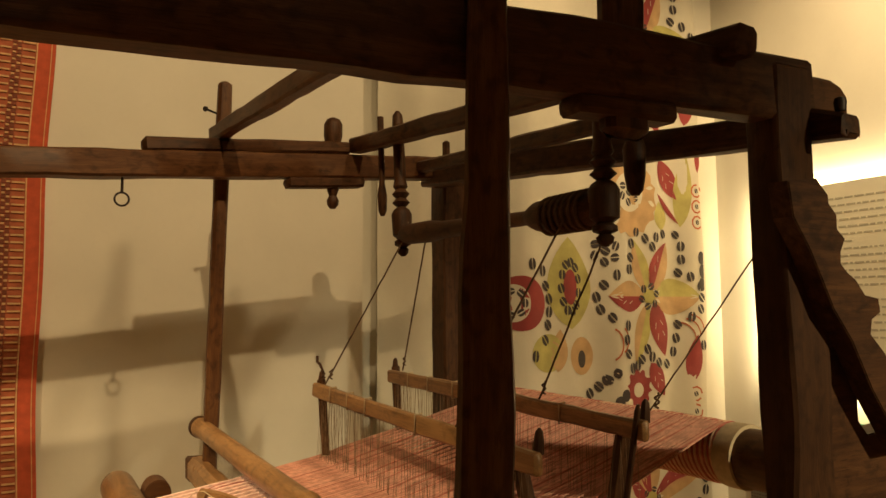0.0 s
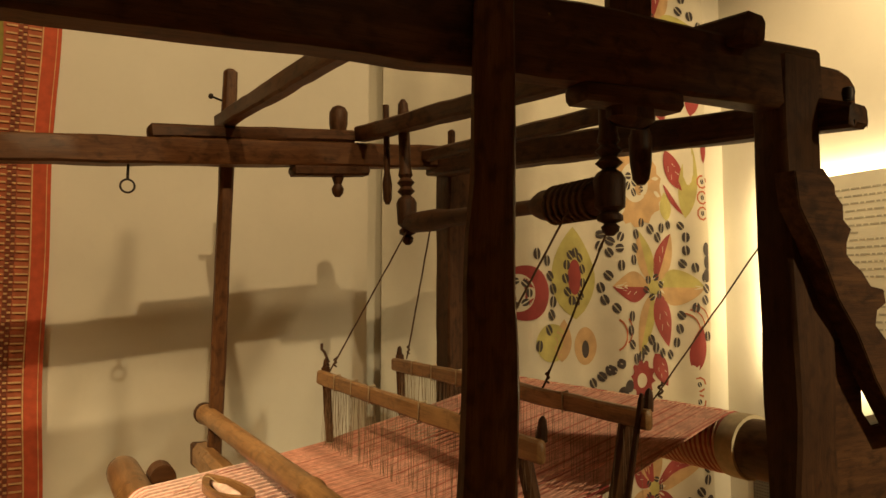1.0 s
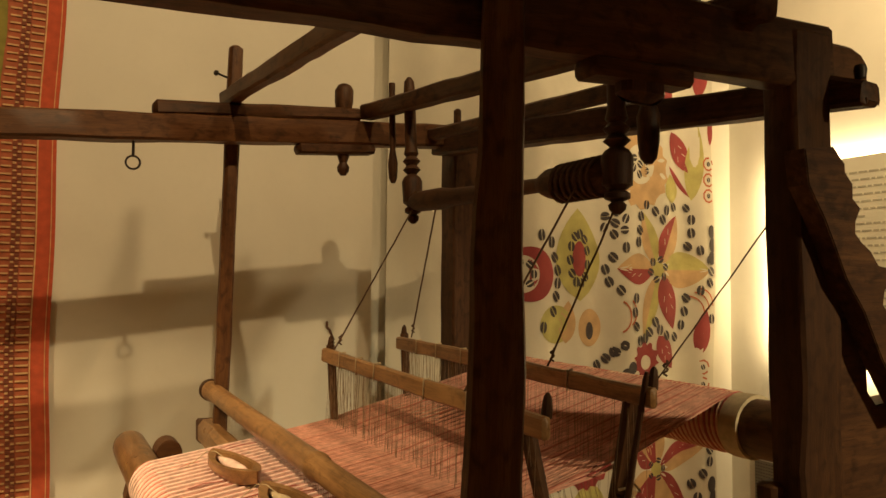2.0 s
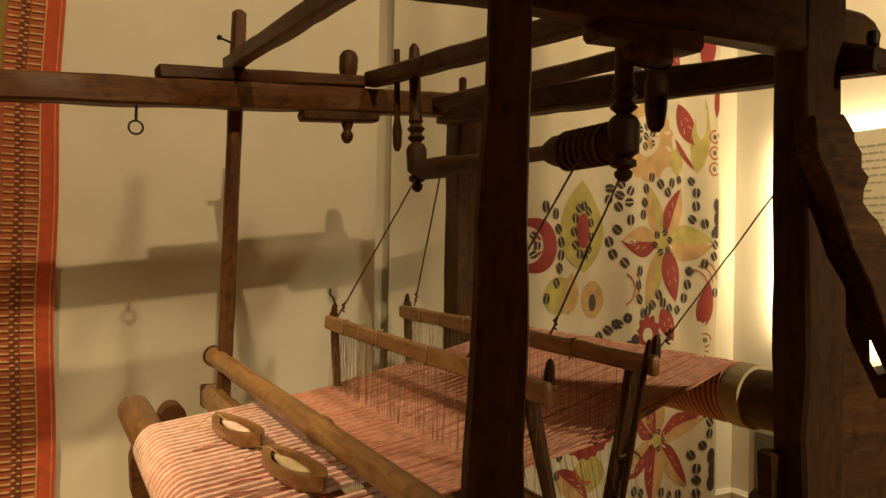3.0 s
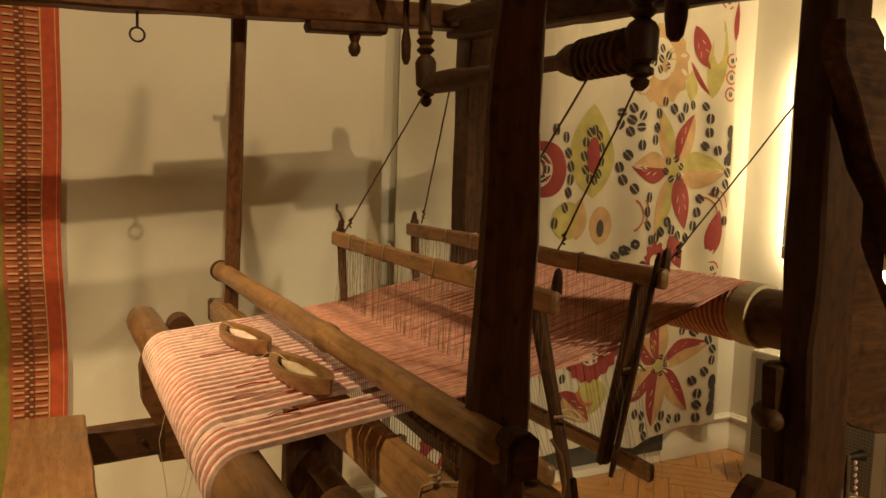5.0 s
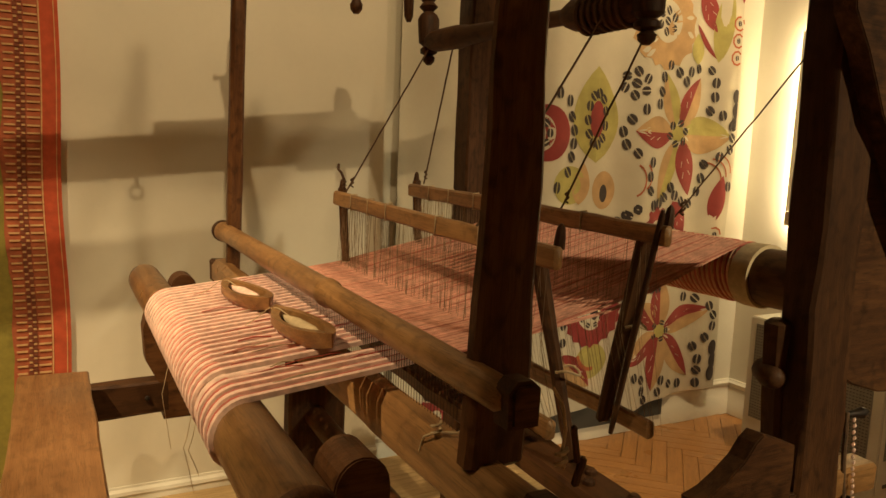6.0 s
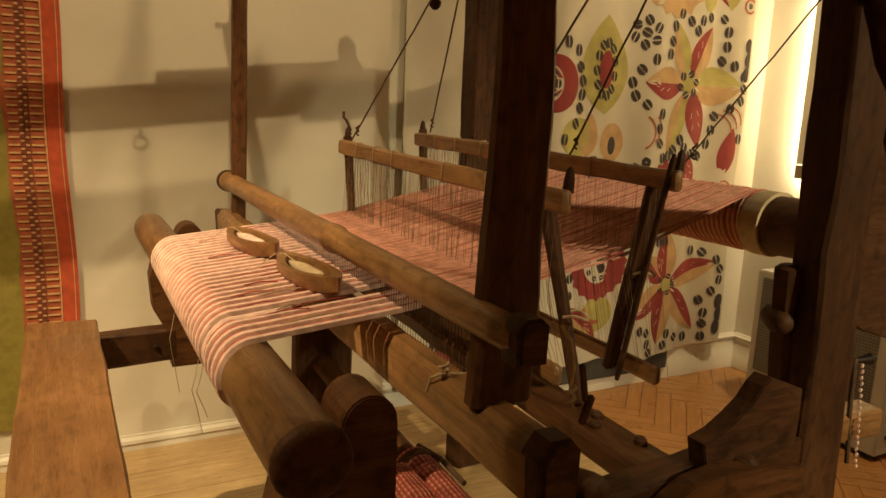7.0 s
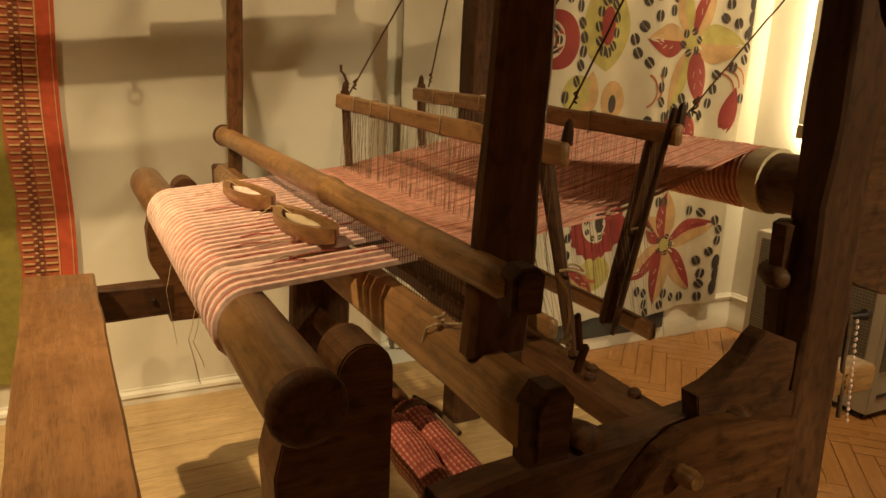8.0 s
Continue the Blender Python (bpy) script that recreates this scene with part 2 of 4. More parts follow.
def moulding(name, p0, p1, out, z0, rows, label):
    """A skirting along p0 to p1; rows of (how far out, height) give its section."""
    p0, p1, out = Vector((*p0, 0)), Vector((*p1, 0)), Vector((*out, 0))
    secs = []
    for p in (p0, p1):
        sec = [(0, z0)] + [(o, z0 + h) for o, h in rows] + [(0, z0 + rows[-1][1])]
        secs.append([p + out * o + Vector((0, 0, h)) for o, h in sec])
    ob = part(name, sweep(secs), TRIM, None, label)
    return tagged(ob, "", "baseboard", "", "structure")


SKIRT = [(0.022, 0.0), (0.022, 0.095), (0.016, 0.105), (0.014, 0.160), (0.022, 0.168), (0.024, 0.182), (0.012, 0.192), (0.010, 0.200)]
LOW = [(0.012, 0.0), (0.012, 0.024), (0.018, 0.028), (0.016, 0.040), (0.006, 0.048), (0.005, 0.056)]
moulding("baseboard", (RIGHT_X, BACK_Y), (1.637, BACK_Y), (0, -1), 0.0, SKIRT, "cream painted moulded skirting board")
moulding("baseboard", (RIGHT_X, -1.9), (RIGHT_X, BACK_Y), (-1, 0), 0.0, SKIRT, "cream painted moulded skirting board")
moulding("baseboard", (1.637, WALL_Y), (-2.2, WALL_Y), (0, -1), FLOOR, LOW, "cream painted low skirting strip")
# thin near-black strip just in front of the skirting, under the hem
slab("window_1", (2.3, BACK_Y - 0.035, 0.070), (3.32, BACK_Y - 0.026, 0.30), NEAR_BLACK, "thin dark strip below the curtain", "recess")
for x in (3.46, 3.57):
    pipe = thing("pipe", (x, BACK_Y - 0.045, 0), "thin painted heating pipe at the skirting", "pipe", "heating pipes")
    turned("tube", pipe, (x, BACK_Y - 0.045, 0.0), (x, BACK_Y - 0.045, 0.45), [(0, 0.012), (0.5, 0.012), (1, 0.012)], TRIM, "", 12)

# ---- loom frame ----
loom = thing("loom", (1.2, 1.9, FLOOR), "old dark wooden treadle handloom with turned fittings", "loom")
SIDE = (0, 1, 0)


def fy(x):
    """The far side of the loom stands a little askew."""
    return 2.555 + 0.03 * (x - 0.70)


def fz(x):
    return 1.827 + 0.084 * (x - 0.446)


near_rail = bar("top_rail", loom, (-0.5, 1.275, 1.714), (1.612, 1.275, 1.8185), 0.046, 0.100, WOOD_DARK, wear=0.003)
bar("tenon", near_rail, (1.600, 1.275, 1.815), (1.712, 1.275, 1.820), 0.038, 0.060, WOOD_MID, "worn rounded end of the rail", round_end=(0, 0.045), wear=0.002)
far_rail = bar("top_rail", loom, (-0.6, fy(-0.6), fz(-0.6)), (1.87, fy(1.87), fz(1.87)), 0.06, 0.070, WOOD_MID, wear=0.002)
bar("splice", far_rail, (0.762, fy(0.762), fz(0.762) + 0.050), (1.345, fy(1.345), fz(1.345) + 0.056), 0.055, 0.040, WOOD_DARK, chamfer=0.008)
bar("clamp", far_rail, (1.15, fy(1.15), fz(1.15) - 0.048), (1.39, fy(1.39), fz(1.39) - 0.048), 0.055, 0.030, WOOD_DARK)
wx = 1.295
turned("wedge", far_rail, (wx, fy(wx), fz(wx) - 0.125), (wx, fy(wx), fz(wx) + 0.150),
       [(0, 0.008), (0.04, 0.016), (0.09, 0.018), (0.14, 0.011), (0.2, 0.017), (0.30, 0.019), (0.7, 0.022), (0.8, 0.027), (0.93, 0.027), (0.98, 0.020), (1, 0.010)], WOOD_DARK, "", 14, 0.08, up=SIDE)
ring = part("hook", tube_mesh([(0, 0, 0.05), (0, 0, 0.02), (0, 0, 0.0)], 0.0035), IRON, far_rail, "iron hook with a ring", Matrix.Translation((0.717, fy(0.717) - 0.004, fz(0.717) - 0.075)))
part("ring", tube_mesh([(0.017 * math.sin(a), 0, 0.017 * math.cos(a) - 0.017) for a in [2 * math.pi * i / 24 for i in range(25)]], 0.0028), IRON, ring, "", Matrix.Translation((0.717, fy(0.717) - 0.004, fz(0.717) - 0.075)))
bar("clamp", near_rail, (1.125, 1.275, 1.734), (1.305, 1.275, 1.742), 0.046, 0.026, WOOD_DARK)
bar("wedge", near_rail, (1.222, 1.275, 1.70), (1.222, 1.275, 1.93), 0.075, 0.035, WOOD_DARK, up=SIDE, chamfer=0.012)

near_post = bar("post", loom, (1.583, 1.277, FLOOR), (1.555, 1.277, 1.852), 0.072, 0.112, WOOD_DARK, up=(1, 0, 0), wear=0.003, taper=0.79)
far_post = bar("post", loom, (1.735, 2.62, FLOOR), (1.735, 2.62, 1.945), 0.09, 0.115, WOOD_DARK, up=(1, 0, 0), wear=0.002)
turned("peg", far_post, (1.665, 2.59, 1.89), (1.66, 2.50, 1.88), [(0, 0.016), (0.7, 0.018), (0.9, 0.015), (1, 0.008)], WOOD_DARK, "", 12)
bar("peg", far_post, (1.70, 2.60, 1.95), (1.70, 2.60, 2.03), 0.022, 0.022, WOOD_DARK, up=SIDE, chamfer=0.006)
back_rail = bar("back_rail", loom, (1.612, 1.190, 1.755), (1.66, 2.64, 1.915), 0.045, 0.052, WOOD_DARK, taper=1.5, round_end=(0.03, 0), wear=0.002)
turned("peg", back_rail, (1.612, 1.21, 1.775), (1.612, 1.21, 1.797), [(0, 0.008), (0.6, 0.010), (0.9, 0.008), (1, 0.003)], IRON, "", 10, up=SIDE)
bar("harness_beam", loom, (1.412, 1.215, 1.854), (1.36, 2.56, 1.966), 0.045, 0.045, WOOD_DARK, wear=0.002)
hanger = bar("hanger_beam", loom, (1.545, 1.50, 1.842), (1.585, 2.60, 1.925), 0.035, 0.036, WOOD_DARK)
turned("peg", hanger, (1.551, 1.59, 1.692), (1.551, 1.59, 1.90),
       [(0, 0.008), (0.05, 0.016), (0.2, 0.021), (0.45, 0.023), (0.55, 0.016), (0.62, 0.030), (1, 0.030)], WOOD_DARK, "", 14, up=SIDE)

# turned spindles that carry the harness roller
SPINDLE = [(0, 0.006), (0.02, 0.014), (0.045, 0.016), (0.06, 0.010), (0.075, 0.022), (0.10, 0.022), (0.115, 0.014), (0.14, 0.026), (0.28, 0.028), (0.31, 0.022),
           (0.33, 0.012), (0.36, 0.024), (0.39, 0.014), (0.42, 0.024), (0.45, 0.014), (0.47, 0.020), (0.52, 0.016), (0.9, 0.016), (0.97, 0.014), (1, 0.006)]
turned("spindle", loom, (1.389, 2.288, 1.615), (1.389, 2.325, 2.02), SPINDLE, WOOD_DARK, "", 18, 0.03, up=SIDE)
turned("spindle", loom, (1.389, 1.500, 1.578), (1.389, 1.505, 1.93), SPINDLE, WOOD_DARK, "", 18, 0.03, up=SIDE)
turned("peg", loom, (1.375, 2.39, 1.735), (1.372, 2.40, 2.02), [(0, 0.006), (0.05, 0.012), (0.2, 0.014), (0.33, 0.008), (0.4, 0.009), (1, 0.009)], WOOD_DARK, "", 12, up=SIDE)
roller = turned("roller", loom, (1.389, 2.285, 1.672), (1.389, 1.505, 1.646),
                [(0, 0.02), (0.05, 0.027), (0.20, 0.028), (0.27, 0.022), (0.60, 0.016), (0.72, 0.015), (0.74, 0.022), (0.77, 0.030), (0.93, 0.033), (0.97, 0.030), (1, 0.02)], WOOD_DARK, "", 20, 0.03)
for i in range(7):
    y = 1.53 + i * 0.018
    part("cord_turn", tube_mesh([(0.0345 * math.cos(a), 0.018 * a / (2 * math.pi), 0.0345 * math.sin(a)) for a in [2 * math.pi * k / 20 for k in range(21)]], 0.004, 6), ROPE, roller, "", Matrix.Translation((1.389, y, 1.648)))

# carved arm leaning on the near post
arm = [(1.479, 1.655), (1.547, 1.664), (1.560, 1.652), (1.573, 1.641), (1.574, 1.628), (1.592, 1.612), (1.592, 1.590), (1.611, 1.576), (1.598, 1.555), (1.597, 1.538), (1.612, 1.525),
       (1.634, 1.513), (1.656, 1.49), (1.690, 1.485), (1.694, 1.463), (1.670, 1.452), (1.665, 1.43), (1.70, 1.40), (1.80, 1.25), (1.735, 1.25), (1.66, 1.345), (1.615, 1.42), (1.573, 1.468), (1.55, 1.509), (1.523, 1.555), (1.487, 1.603)]
part("carved_arm", outline_mesh([(x - 1.479, z - 1.655) for x, z in arm], 0.035, 0.004), WOOD_DARK, loom, "carved scrolled arm leaning on the post", Matrix.Translation((1.479, 1.212, 1.655)), sharp=14)
cheek = [(0, 0), (0.06, -0.03), (0.13, -0.05), (0.22, -0.06), (0.30, -0.02), (0.36, 0.05), (0.38, 0.12), (0.33, 0.18), (0.22, 0.19), (0.13, 0.185), (0.106, 0.21), (0.105, 0.29), (0.08, 0.36), (0.03, 0.46), (0, 0.49)]
part("beam_cheek", outline_mesh(cheek, 0.05, 0.006), WOOD_DARK, loom, "curved board that bears the warp beam", Matrix.Translation((1.595, 1.26, 1.08)), sharp=14)
bar("beam_cheek", loom, (1.77, 2.63, 1.11), (1.90, 2.63, 1.11), 0.05, 0.10, WOOD_DARK)
knob = turned("knob", near_post, (1.53, 1.33, 1.070), (1.494, 1.280, 1.071), [(0, 0.019), (0.5, 0.021), (0.8, 0.018), (0.95, 0.012), (1, 0.005)], WOOD_DARK, "", 14, 0.06)
bar("stay", loom, (1.532, 1.30, 0.93), (1.512, 1.30, 1.16), 0.03, 0.035, WOOD_DARK, up=SIDE)

# lower side frames
part("post_board", box_mesh((1.42, 1.246, 0.30), (1.53, 1.30, 0.90), 0.006), WOOD_DARK, loom, "broad board at the foot of the post")
rail = bar("low_rail", loom, (0.86, 1.180, 0.885), (1.44, 1.243, 0.890), 0.045, 0.09, WOOD_DARK, wear=0.003)
for x, y, z, r in ((1.306, 1.20, 0.926, 0.018), (1.334, 1.20, 0.888, 0.016)):
    turned("peg", rail, (x, 1.23, z), (x + 0.012, y - 0.035, z), [(0, r * 0.8), (0.5, r), (0.85, r * 0.95), (0.96, r * 0.7), (1, r * 0.3)], WOOD_DARK, "", 16, 0.04)
turned("peg", rail, (1.190, 1.165, 0.890), (1.190, 1.125, 0.893), [(0, 0.012), (0.8, 0.013), (1, 0.010)], WOOD_LIGHT, "pale cut end of a peg", 12)
turned("peg", rail, (1.075, 1.25, 0.93), (1.06, 1.17, 0.955), [(0, 0.015), (0.7, 0.018), (0.96, 0.017), (1, 0.012)], WOOD_MID, "", 12)
arc = [(0, 0), (-0.009, 0.043), (0.019, 0.051), (0.046, 0.066), (0.073, 0.085), (0.090, 0.106), (0.104, 0.116), (0.170, 0.091), (0.172, 0.05), (0.168, 0)]
part("knee_brace", outline_mesh(arc, 0.03, 0.004), WOOD_DARK, loom, "curved knee brace between rail and post", Matrix.Translation((1.252, 1.188, 0.924)), sharp=14)
low = [(-0.04, -0.12), (-0.01, -0.045), (0.034, 0.004), (0.065, 0.033), (0.101, 0.050), (0.15, 0.055), (0.213, 0.047), (0.30, 0.035), (0.30, -0.07), (0.20, -0.06), (0.12, -0.08), (0.06, -0.13), (0.03, -0.18)]
part("knee_brace", outline_mesh(low, 0.03, 0.004), WOOD_MID, loom, "curved knee brace below the side rail", Matrix.Translation((1.10, 1.155, 0.888)), sharp=14)
bar("low_rail", loom, (0.80, 2.47, 0.885), (1.70, 2.60, 0.90), 0.06, 0.09, WOOD_DARK)
cross = bar("cross_rail", loom, (1.205, 1.21, 0.915), (1.235, 2.50, 0.915), 0.075, 0.035, WOOD_MID, wear=0.002)
for y, off in ((1.28, 0.018), (1.345, -0.008), (1.37, 0.016)):
    turned("peg", cross, (1.207 + off, y, 0.925), (1.207 + off, y, 0.941), [(0, 0.009), (0.8, 0.009), (1, 0.006)], WOOD_DARK, "", 10, up=SIDE)
for y0, y1, label in ((1.235, 1.305, "near"), (2.445, 2.515, "far")):
    foot = -0.93 if label == "near" else -0.375
    bracket = [(0, foot), (0.082, foot), (0.082, -0.042)] + [(0.051 + 0.031 * math.cos(a), -0.042 + 0.034 * math.sin(a)) for a in [math.pi * i / 10 for i in range(1, 10)]] + [(0.02, -0.04), (-0.03, -0.075), (-0.045, -0.14), (-0.04, -0.22), (0, -0.30)]
    part("front_post", outline_mesh(bracket, y1 - y0, 0.005), WOOD_MID, loom, "round-topped front post", Matrix.Translation((0.758, y0, 1.09 if label == "near" else 1.074)), sharp=14)
bar("stretcher", loom, (0.575, 2.47, 0.755), (0.775, 2.47, 0.76), 0.05, 0.085, WOOD_DARK)
turned("peg", loom, (0.72, 2.45, 0.76), (0.72, 2.437, 0.76), [(0, 0.006), (0.8, 0.006), (1, 0.002)], IRON, "", 10)
bar("bearing_board", loom, (1.0, 1.98, FLOOR), (1.0, 1.98, 0.985), 0.045, 0.12, WOOD_DARK, up=(1, 0, 0))

# beams
breast = log("breast_beam", loom, (0.73, 1.175, 1.053), (0.722, 2.50, 1.053), 0.038, WOOD_WORN, "smooth round breast beam, polished by use", 0.03)
turned("end_grain", breast, (0.73, 1.168, 1.053), (0.73, 1.183, 1.053), [(0, 0.029), (0.2, 0.036), (0.5, 0.0388), (0.9, 0.0385), (1, 0.037)], WOOD_DARK, "dark end of the beam", 24, 0.02)
warp_beam = log("warp_beam", loom, (1.82, 1.27, 1.165), (1.82, 2.64, 1.175), 0.060, WOOD_MID, "thick round warp beam")
cloth_beam = log("cloth_beam", loom, (0.978, 1.255, 0.838), (0.995, 2.0, 0.848), 0.022, WOOD_MID, "round cloth beam")


def wound(name, parent, x, y0, y1, z, r, turns, mats, wobble=0.004):
    """Yarn wound on a beam, in rings that alternate between the materials."""
    step = (y1 - y0) / turns
    meshes = []
    for mat in mats:
        me = bpy.data.meshes.new(name)
        bm = sweep([[(rr * math.cos(a), s * step + step * 1.3 * math.sin(a), rr * math.sin(a)) for a in [2 * math.pi * j / 22 for j in range(22)]]
                    for s, rr in ((0.0, r - 0.004), (0.15, r), (0.5, r + 0.0015), (0.85, r), (1.0, r - 0.004))], False)
        bmesh.ops.recalc_face_normals(bm, faces=bm.faces)
        bm.to_mesh(me)
        bm.free()
        me.materials.append(mat)
        for p in me.polygons:
            p.use_smooth = True
        meshes.append(me)
    for i in range(turns):
        k = 1 + wobble * noise.noise((i * 1.7, 3.0, r * 50)) / r
        placed(name, meshes[i % len(mats)], parent, "", Matrix.Translation((x, y0 + i * step, z)) @ Matrix.Diagonal((k, 1, k, 1)))


log("end_binding", warp_beam, (1.82, 1.560, 1.167), (1.82, 1.604, 1.167), 0.0665, YARN_CREAM, "cream yarn binding", 0.02)
wound("yarn_turn", warp_beam, 1.82, 1.597, 2.42, 1.168, 0.065, 120, (YARN_RED, BEAM_TAN), 0.002)


def checked_cloth(name, red, pale):
    """Woven cloth with pale dashes in rows across its length."""
    m, nt, b = material(name)
    tc = nt.nodes.new("ShaderNodeTexCoord").outputs["Object"]
    sep = nt.nodes.new("ShaderNodeSeparateXYZ")
    nt.links.new(tc, sep.inputs[0])

    def wave(value, scale):
        mul = nt.nodes.new("ShaderNodeMath")
        mul.operation = "MULTIPLY"
        mul.inputs[1].default_value = scale
        nt.links.new(value, mul.inputs[0])
        sine = nt.nodes.new("ShaderNodeMath")
        sine.operation = "SINE"
        nt.links.new(mul.outputs[0], sine.inputs[0])
        return sine.outputs[0]

    angle = nt.nodes.new("ShaderNodeMath")
    angle.operation = "ARCTAN2"
    nt.links.new(sep.outputs[1], angle.inputs[0])
    nt.links.new(sep.outputs[2], angle.inputs[1])
    both = nt.nodes.new("ShaderNodeMath")
    both.operation = "MULTIPLY_ADD"
    nt.links.new(wave(sep.outputs[0], 620.0), both.inputs[0])
    both.inputs[1].default_value = 0.5
    nt.links.new(wave(angle.outputs[0], 26.0), both.inputs[2])
    worn = link_noise(nt, tc, 45.0, 4.0)
    c = mix(nt, red, pale, ramp(nt, both.outputs[0], [(0.25, (0, 0, 0)), (0.85, (0.75, 0.75, 0.75))]))
    c = mix(nt, c, tuple(v * 0.5 for v in red), ramp(nt, worn, [(0.45, (0, 0, 0)), (0.75, (0.8, 0.8, 0.8))]))
    nt.links.new(c, b.inputs["Base Color"])
    b.inputs["Roughness"].default_value = 0.55
    bump(nt, both.outputs[0], b, 0.5, 0.002)
    return m


CLOTH_CHECK = checked_cloth("checked_cloth", (0.36, 0.062, 0.045), (0.66, 0.36, 0.26))
roll = log("cloth_roll", cloth_beam, (0.980, 1.262, 0.839), (0.985, 1.500, 0.842), 0.031, CLOTH_CHECK, "checked red and white cloth rolled on the beam", 0.05)
log("strap", roll, (0.984, 1.470, 0.842), (0.985, 1.486, 0.842), 0.034, WOOD_DARK, "dark band round the rolled cloth")
turned("cloth_fold", cloth_beam, (0.925, 1.235, 0.858), (0.930, 1.450, 0.866), [(0, 0.010), (0.05, 0.022), (0.2, 0.028), (0.35, 0.025), (0.55, 0.029), (0.75, 0.026), (0.95, 0.024), (1, 0.012)], CLOTH_CHECK, "crumpled end of the checked cloth", 22, 0.35)
cord("wound_cord", cloth_beam, [(1.005, 1.52, 0.86), (1.006, 1.45, 0.872), (1.008, 1.38, 0.868)], 0.004, ROPE)

# ---- warp and cloth ----
warp = thing("warp", (1.2, 1.9, 1.09), "striped red and white warp threads stretched over the loom", "warp")


def edge(x, v):
    """The thread at share v of the width, where the warp is x along the loom."""
    near = np.interp(x, (0.69, 0.97, 1.18, 1.41, 1.82), (1.395, 1.475, 1.535, 1.55, 1.605))
    far = np.interp(x, (0.69, 0.97, 1.23, 1.82), (2.11, 2.26, 2.40, 2.415))
    return near + (far - near) * v


def height(x, up=0.0):
    return np.interp(x, (0.69, 0.95, 1.20, 1.41, 1.80), (1.093, 1.093, 1.098, 1.132 + up, 1.233))


def thread(bm, v, half, r, x1, up, lift=0.0, x0=None):
    """A flat band of yarn that comes up round the breast beam and runs back to x1."""
    pts = []
    if x0 is None:
        pts += [(0.729 - 0.041 * math.sin(a), 1.053 + 0.041 * math.cos(a)) for a in [math.radians(d) for d in range(170, 0, -15)]]
        x0 = 0.73
    n = 18
    pts += [(x0 + (x1 - x0) * i / n, height(x0 + (x1 - x0) * i / n, up) + lift) for i in range(n + 1)]
    rows = []
    for k, (x, z) in enumerate(pts):
        y = edge(max(x, 0.69), v) + 0.0012 * noise.noise((x * 6, v * 90, 2.0))
        a, b2 = pts[max(k - 1, 0)], pts[min(k + 1, len(pts) - 1)]
        d = Vector((b2[0] - a[0], 0, b2[1] - a[1])).normalized()
        nrm = Vector((-d.z, 0, d.x))
        p = Vector((x, y, z))
        rows.append([bm.verts.new(p + Vector((0, half * c, 0)) + nrm * h) for c, h in ((-1, -r), (-0.6, r * 0.7), (0, r), (0.6, r * 0.7), (1, -r))])
    for p, q in zip(rows, rows[1:]):
        for i in range(4):
            bm.faces.new((p[i], p[i + 1], q[i + 1], q[i]))


BANDS = 30
skip = (4,)
pink, deep, pale = bmesh.new(), bmesh.new(), bmesh.new()
for i in range(BANDS):
    v = (i + 0.5) / BANDS
    w = 0.72 / BANDS
    if i in skip:
        bm = bmesh.new()
        thread(bm, v, w * 0.4, 0.0018, 0.80, 0.0, 0.0)
        part("cloth_band", bm, YARN_WHITE, warp)
    else:
        bm = bmesh.new()
        thread(bm, v, w * (0.30 + 0.06 * noise.noise((i * 3.3, 0, 0))), 0.0034, 1.0, 0.0, 0.001)
        part("cloth_band", bm, YARN_WHITE, warp)
        bm = bmesh.new()
        thread(bm, v + 0.5 / BANDS, w * 0.19, 0.0012, 1.0, 0.0, -0.0004)
        part("red_band", bm, YARN_RED, warp)
    for k in range(9):
        u = v + (k - 4) * 0.098 / BANDS
        bm = pale if k == 4 and i % 3 == 0 else deep if (i + k) % 5 == 0 else pink
        thread(bm, u, w * 0.075, 0.0014, 1.80, (0.014, -0.007, 0.004, 0.012, -0.008, 0.007, 0.0, 0.010, -0.004)[k], 0.0, 0.985)
for name, bm, mat in (("warp_thread", pink, WARP_PINK), ("warp_thread", deep, WARP_RED), ("warp_thread", pale, YARN_PINK)):
    tagged(part(name, bm, mat, warp, "fine warp threads"), kind="stuff")
bm = bmesh.new()
thread(bm, 0.585, 0.295, 0.0008, 0.80, 0.0, -0.003)
part("woven_cloth", bm, YARN_PINK, warp, "pink woven cloth over the breast beam")
rnd = random.Random(11)
for i in range(26):
    v, x = rnd.uniform(0.05, 0.97), rnd.uniform(0.74, 0.90)
    length = rnd.uniform(0.03, 0.11)
    y0, y1 = edge(x, v), edge(min(x + length, 0.98), v + rnd.uniform(-0.012, 0.012))
    cord("loose_thread", warp, [(x, y0, 1.0965), (x + length * 0.5, (y0 + y1) / 2 + 0.003, 1.0985), (min(x + length, 0.98), y1, 1.0962)], rnd.uniform(0.0006, 0.0014), (YARN_RED, YARN_PINK, YARN_CREAM, YARN_RED)[i % 4])
for i, (v, x) in enumerate(((0.2, 0.694), (0.22, 0.69), (0.55, 0.69))):
    y = edge(0.69, v)
    cord("loose_thread", warp, [(x, y, 1.03), (x - 0.01, y - 0.004 * i, 0.99), (x + 0.004, y + 0.005, 0.95 - 0.03 * i)], 0.0005, YARN_CREAM)

